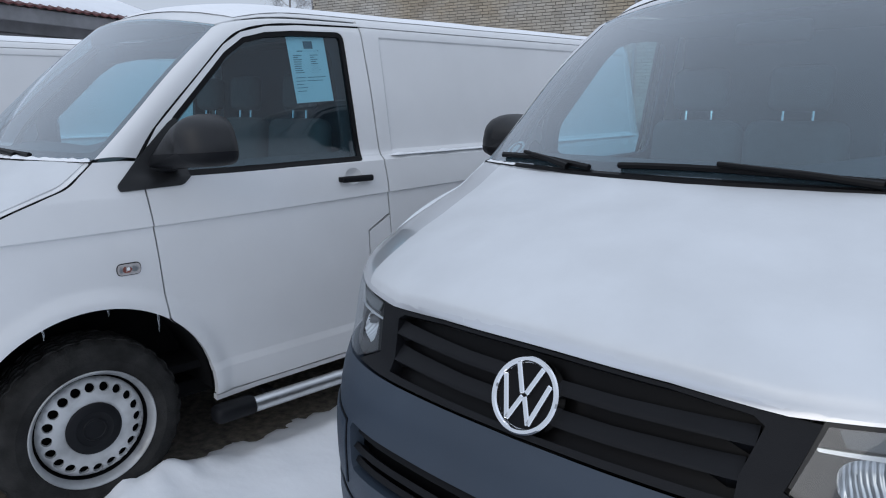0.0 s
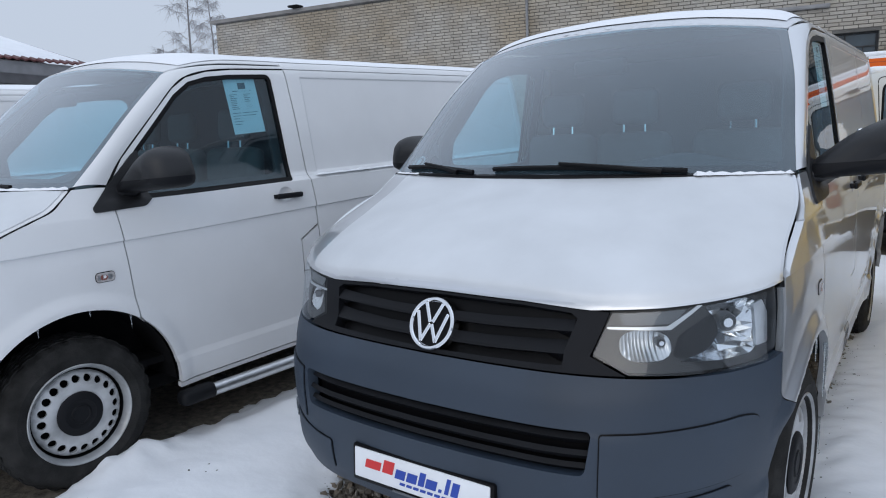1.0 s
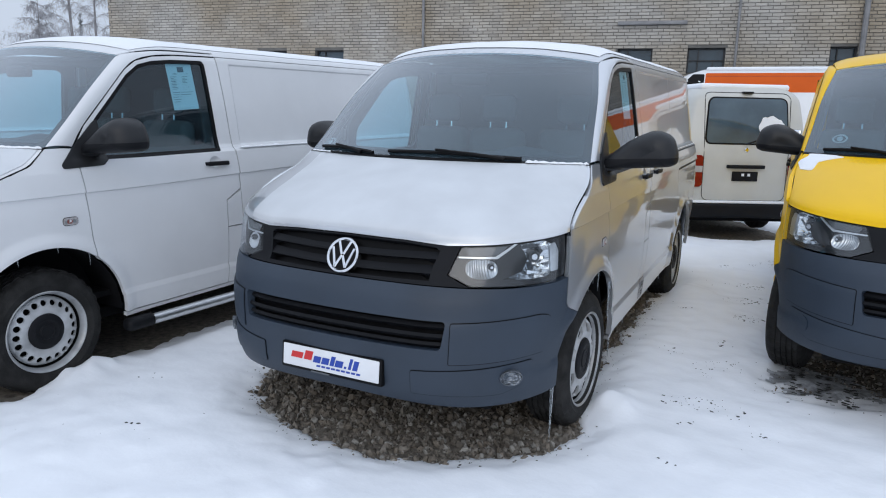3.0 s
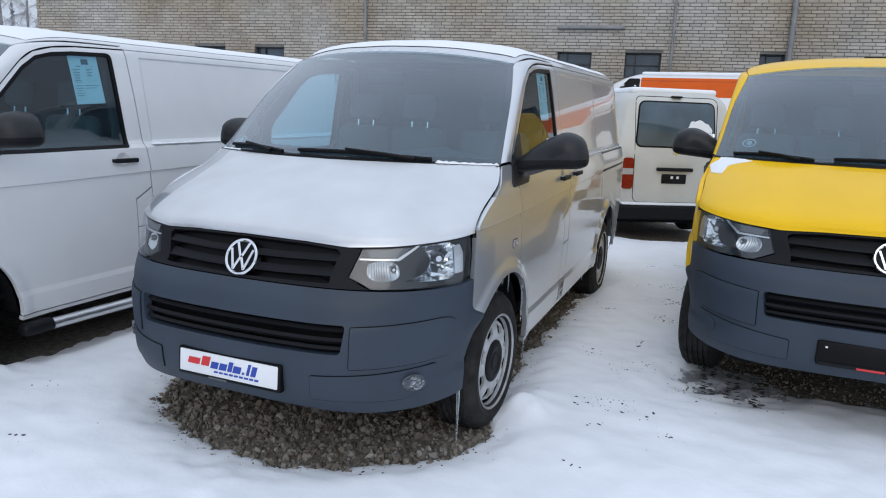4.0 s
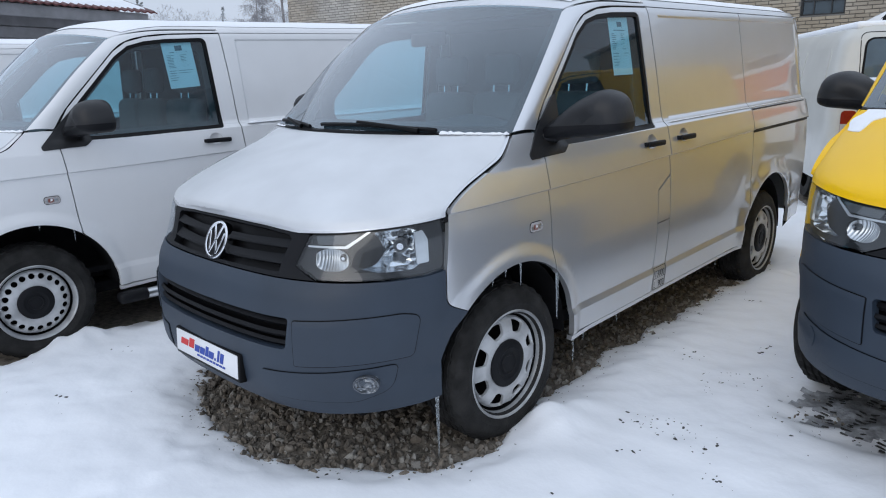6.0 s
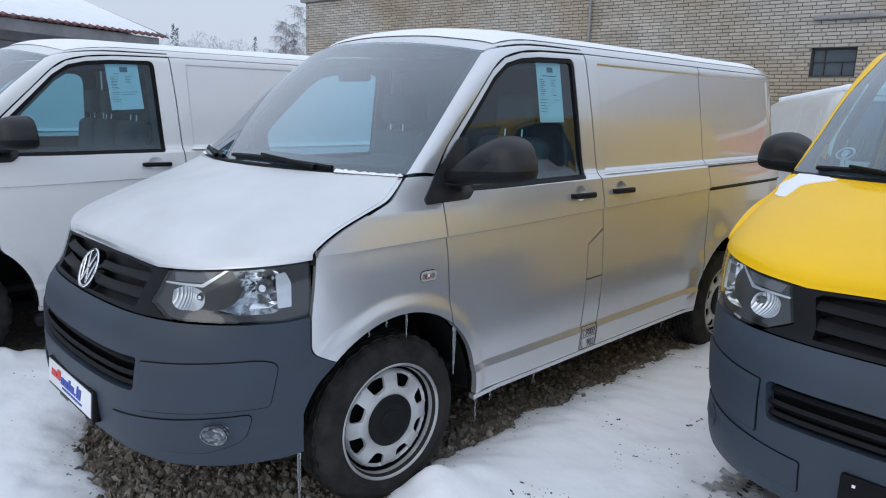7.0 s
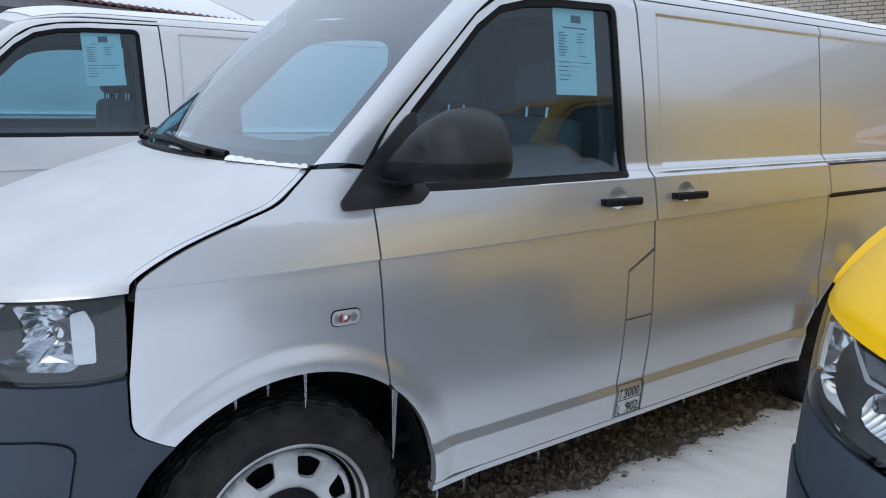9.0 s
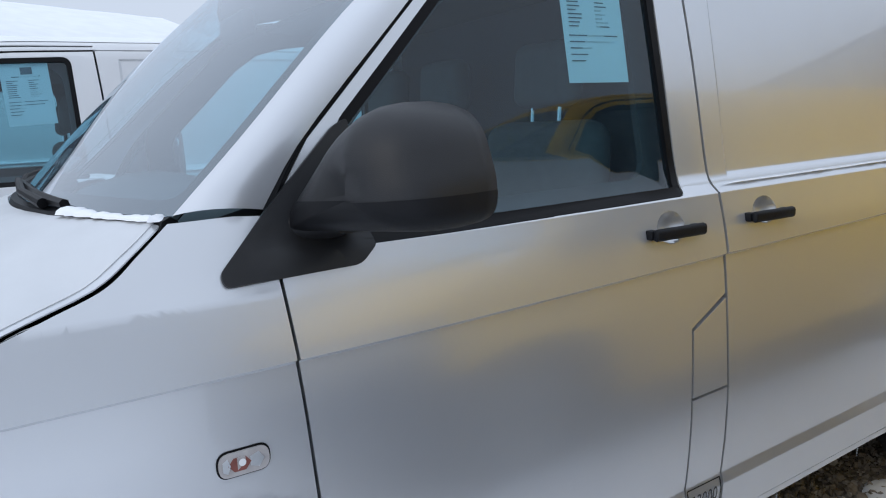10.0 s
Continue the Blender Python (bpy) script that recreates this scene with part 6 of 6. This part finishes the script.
def snow_line(van, points, r, label, seed, material=SNOW):
    """A low uneven ridge of snow along points."""
    bm = bmesh.new()
    rings = []
    pts = [Vector(p) for p in points]
    for i, p in enumerate(pts):
        d = (pts[min(i + 1, len(pts) - 1)] - pts[max(i - 1, 0)]).normalized()
        side = d.cross(Vector((0, 0, 1))).normalized()
        k = r * (0.55 + 0.9 * abs(noise.noise(Vector((i * 0.37, seed, 0)))) + 0.5 * noise.noise(Vector((i * 1.3, seed, 5)))) * (0.15 if i in (0, len(pts) - 1) else 1)
        k = max(k, 0.1 * r)
        rings.append([bm.verts.new(p + side * math.cos(q) * k * 1.3 + Vector((0, 0, math.sin(q) * k * 0.8))) for q in np.linspace(0, math.pi, 7)])
    for a, b in zip(rings, rings[1:]):
        for j in range(6):
            bm.faces.new((a[j], b[j], b[j + 1], a[j + 1]))
    bmesh.ops.recalc_face_normals(bm, faces=bm.faces)
    ob = tagged(part("snow_ridge", bm, material), label, "snow", "snow ridges", "stuff")
    ob.matrix_basis = van.matrix_basis.copy()
    return ob


def scuttle_at(x):
    return (x, -0.098 + 0.195 * (abs(x) / 0.868) ** 2.2, 1.332)


snow_line(silver, [scuttle_at(x) for x in np.linspace(0.56, 0.86, 24)], 0.017, "crumbly snow at the foot of the windscreen", 1)
snow_line(silver, [scuttle_at(x) for x in np.linspace(-0.86, -0.66, 14)], 0.010, "crumbly snow at the foot of the windscreen", 2)
snow_line(white, [scuttle_at(x) for x in np.linspace(-0.3, 0.86, 60)], 0.020, "crumbly snow at the foot of the windscreen", 3)
snow_line(far_white, [skin(sy(y), 1.281, 0.010, False) for y in np.linspace(1.48, 3.76, 80)], 0.022, "thin line of snow on the side ledge", 7)
snow_line(silver, [skin(sy(y), 1.281, 0.006, False) for y in np.linspace(1.46, 3.76, 80)], 0.0045, "thin line of snow on the side ledge", 4)
snow_line(white, [skin(sy(y), 1.281, 0.008, False) for y in np.linspace(1.48, 3.76, 80)], 0.016, "thin line of snow on the side ledge", 5)


def load_label(van):
    """Dark printed figures in a frame, straight on the paint."""
    lab = thing("load_label", "dark printed load figures in a frame low on the door pillar", "sticker")
    lab.matrix_basis = van.matrix_basis.copy()

    def bar(y0, y1, z0, z1):
        panel("frame_line", on_s([(y0, z0), (y1, z0), (y1, z1), (y0, z1)]), lambda s, z: skin(s, z, 0.002), BEZEL, lab, step=0.02, rim=0.001)

    for z0 in (0.341, 0.405, 0.469):
        bar(1.325, 1.452, z0, z0 + 0.003)
    for y0 in (1.322, 1.452):
        bar(y0, y0 + 0.003, 0.341, 0.472)
    for words, y0, z0 in (("T", 1.330, 0.416), ("3000", 1.352, 0.416), ("L", 1.330, 0.352), ("902", 1.374, 0.352)):
        cu = bpy.data.curves.new("figures", "FONT")
        cu.body, cu.size, cu.extrude = words, 0.056, 0.0004
        ob = bpy.data.objects.new("figures", cu)
        me = bpy.data.meshes.new_from_object(ob)
        bpy.data.objects.remove(ob)
        wide = max(v.co.x for v in me.vertices)
        room = {"3000": 0.090, "902": 0.070}.get(words, 0.015)
        low, high = skin(sy(y0), z0, 0.003), skin(sy(y0), z0 + 0.03, 0.003)
        lean = (high[0] - low[0]) / 0.03
        me.transform(Matrix(((0, lean, 1, low[0]), (room / wide, 0, 0, low[1]), (0, 1, 0, low[2]), (0, 0, 0, 1))))
        link_mesh("figures", me, BEZEL, lab, smooth=False)


load_label(silver)


def screen_sticker(van, u, v, r):
    st = thing("screen_sticker", "small round sticker inside the windscreen", "sticker", "windscreen stickers")
    st.matrix_basis = van.matrix_basis.copy()
    pts = [(u + r / 0.86 * math.cos(q), v + r / 0.78 * math.sin(q)) for q in np.linspace(0, math.tau, 25)[:-1]]
    mid = [(u + 0.75 * (a - u), v + 0.75 * (b - v)) for a, b in pts]
    panel("sticker_ring", pts, lambda a, b: screen(a, b, -0.004), FADED, st, holes=[mid], step=0.05, rim=0.0005)
    panel("sticker_mark", [(u + 0.4 * (a - u), v + 0.55 * (b - v)) for a, b in pts], lambda a, b: screen(a, b, -0.004), FADED, st, step=0.05, rim=0.0005)


screen_sticker(silver, -0.86, 0.11, 0.045)
screen_sticker(yellow, -0.80, 0.20, 0.042)

# interior mirror of each cab that shows
for van in (silver, white, yellow):
    im = tagged(part("rear_view_mirror", box(-0.12, 0.12, -0.02, 0.02, -0.035, 0.035, 0.015, 3), BLACK), "black rear view mirror at the top of the windscreen", "mirror", "cab mirrors")
    im.matrix_basis = van.matrix_basis @ Matrix.Translation((0.0, 0.50, 1.77))


# ---- trees ----
BARK = mat("frosted_bark", (0.20, 0.19, 0.19), 0.9, 0, 0.3, 8, 0.3, 40)
TWIG = mat("frosted_twigs", (0.32, 0.315, 0.325), 0.95, 0, 0.25, 3)
FIR = mat("frosted_fir", (0.17, 0.185, 0.19), 0.95, 0, 0.35, 2)


def bare_tree(x, y, height, seed):
    """A leafless birch: tapered trunk, drooping limbs and fine twigs."""
    r = random.Random(seed)
    tree = thing("birch_tree", "tall leafless birch with frosted twigs", "tree", "birches")
    tree.location = (x, y, 0)
    trunk = [(0.25 * noise.noise(Vector((k * 0.3, seed, 0))), 0.25 * noise.noise(Vector((k * 0.3, 0, seed))), height * k / 9) for k in range(10)]
    part("trunk", tube(trunk, height * 0.010, 8, 0.02), BARK, tree)
    twigs = []
    for k in range(26):
        t = 0.25 + 0.72 * k / 26
        base = Vector(trunk[int(t * 9)]).lerp(Vector(trunk[min(9, int(t * 9) + 1)]), t * 9 - int(t * 9))
        az, ln = k * 2.4 + r.uniform(-0.4, 0.4), height * (0.20 - 0.12 * t) * r.uniform(0.8, 1.3)
        pts = [base]
        for q in range(1, 6):
            f = q / 5
            pts.append(base + Vector((math.cos(az) * ln * f, math.sin(az) * ln * f, ln * (0.9 * f - 0.55 * f * f))) + Vector((r.uniform(-1, 1), r.uniform(-1, 1), r.uniform(-1, 1))) * 0.05 * ln)
        limb = tube(pts, 0.022 * (1.2 - t), 5, 0.005)
        me = bpy.data.meshes.new("limb")
        limb.to_mesh(me)
        limb.free()
        ob = link_mesh("limb", me, BARK, tree, smooth=True)
        for q in range(44):
            f = r.uniform(0.25, 1.0) * 5
            a = pts[int(min(f, 4.99))].lerp(pts[int(min(f, 4.99)) + 1], f - int(min(f, 4.99)))
            d = Vector((r.gauss(0, 1), r.gauss(0, 1), r.uniform(-0.9, 0.5))).normalized()
            twigs.append((a, a + d * r.uniform(0.3, 0.9) + Vector((0, 0, -r.uniform(0.0, 0.5)))))
    verts, faces = [], []
    for a, b in twigs:
        for c in range(3):
            e = b + Vector((r.gauss(0, 0.22), r.gauss(0, 0.22), r.gauss(-0.1, 0.2)))
            m = a.lerp(b, 0.3 * c)
            w = Vector((r.gauss(0, 1), r.gauss(0, 1), r.gauss(0, 1))).normalized() * 0.016
            k = len(verts)
            verts += [m - w, m + w, e]
            faces.append((k, k + 1, k + 2))
    me = bpy.data.meshes.new("crown")
    me.from_pydata(verts, [], faces)
    tagged(link_mesh("crown", me, TWIG, tree), kind="stuff")


bare_tree(-47.6, 31.5, 16.5, 3)
bare_tree(-53.0, 37.5, 16.0, 5)
bare_tree(-50.5, 30.8, 9.5, 8)


def far_woods(name, fir, count, seed, material, label):
    """Frosted woods far behind the yard, too far to count."""
    r = random.Random(seed)
    verts, faces = [], []

    def tri(a, b, c):
        k = len(verts)
        verts.extend((a, b, c))
        faces.append((k, k + 1, k + 2))

    for n in range(count):
        ang, far = radians(r.uniform(25, 105)), r.uniform(84, 104)
        cx, cy = -math.sin(ang) * far, math.cos(ang) * far
        rise = 0.5 + 0.5 * noise.noise(Vector((ang * 14, seed, 0)))
        h = (8.7 + 2.4 * rise) * r.uniform(0.85, 1.08) * (1.08 if fir else 1.0)
        for q in range(620 if fir else 420):
            t = r.random()
            if fir:
                rad = (1 - t) * h * 0.17 * (0.55 + 0.45 * abs(math.sin(t * 22))) * r.uniform(0.4, 1)
                z = 0.5 + t * h
            else:
                rad = h * 0.22 * math.sqrt(max(0.02, 1 - (2 * t - 1) ** 2)) * r.uniform(0.2, 1)
                z = h * (0.25 + 0.75 * t)
            a = r.uniform(0, math.tau)
            p = Vector((cx + rad * math.cos(a), cy + rad * math.sin(a), z))
            if fir:
                tri(p, p + Vector((r.gauss(0, 0.14), r.gauss(0, 0.14), r.gauss(-0.08, 0.08))), p + Vector((r.gauss(0, 0.14), r.gauss(0, 0.14), r.gauss(0.05, 0.08))))
            else:
                tri(p, p + Vector((r.gauss(0, 0.05), r.gauss(0, 0.05), 0.02)), p + Vector((r.gauss(0, 0.22), r.gauss(0, 0.22), r.uniform(0.15, 0.55))))
    me = bpy.data.meshes.new(name)
    me.from_pydata(verts, [], faces)
    tagged(link_mesh(name, me, material), label, "woods", kind="stuff")


far_woods("far_woods", False, 260, 12, mat("frosted_far_twigs", (0.46, 0.47, 0.49), 0.95, 0, 0.15, 0.3), "pale frosted leafless woods far behind the yard")
far_woods("far_firs", True, 26, 7, FIR, "dark firs standing in the far frosted woods")
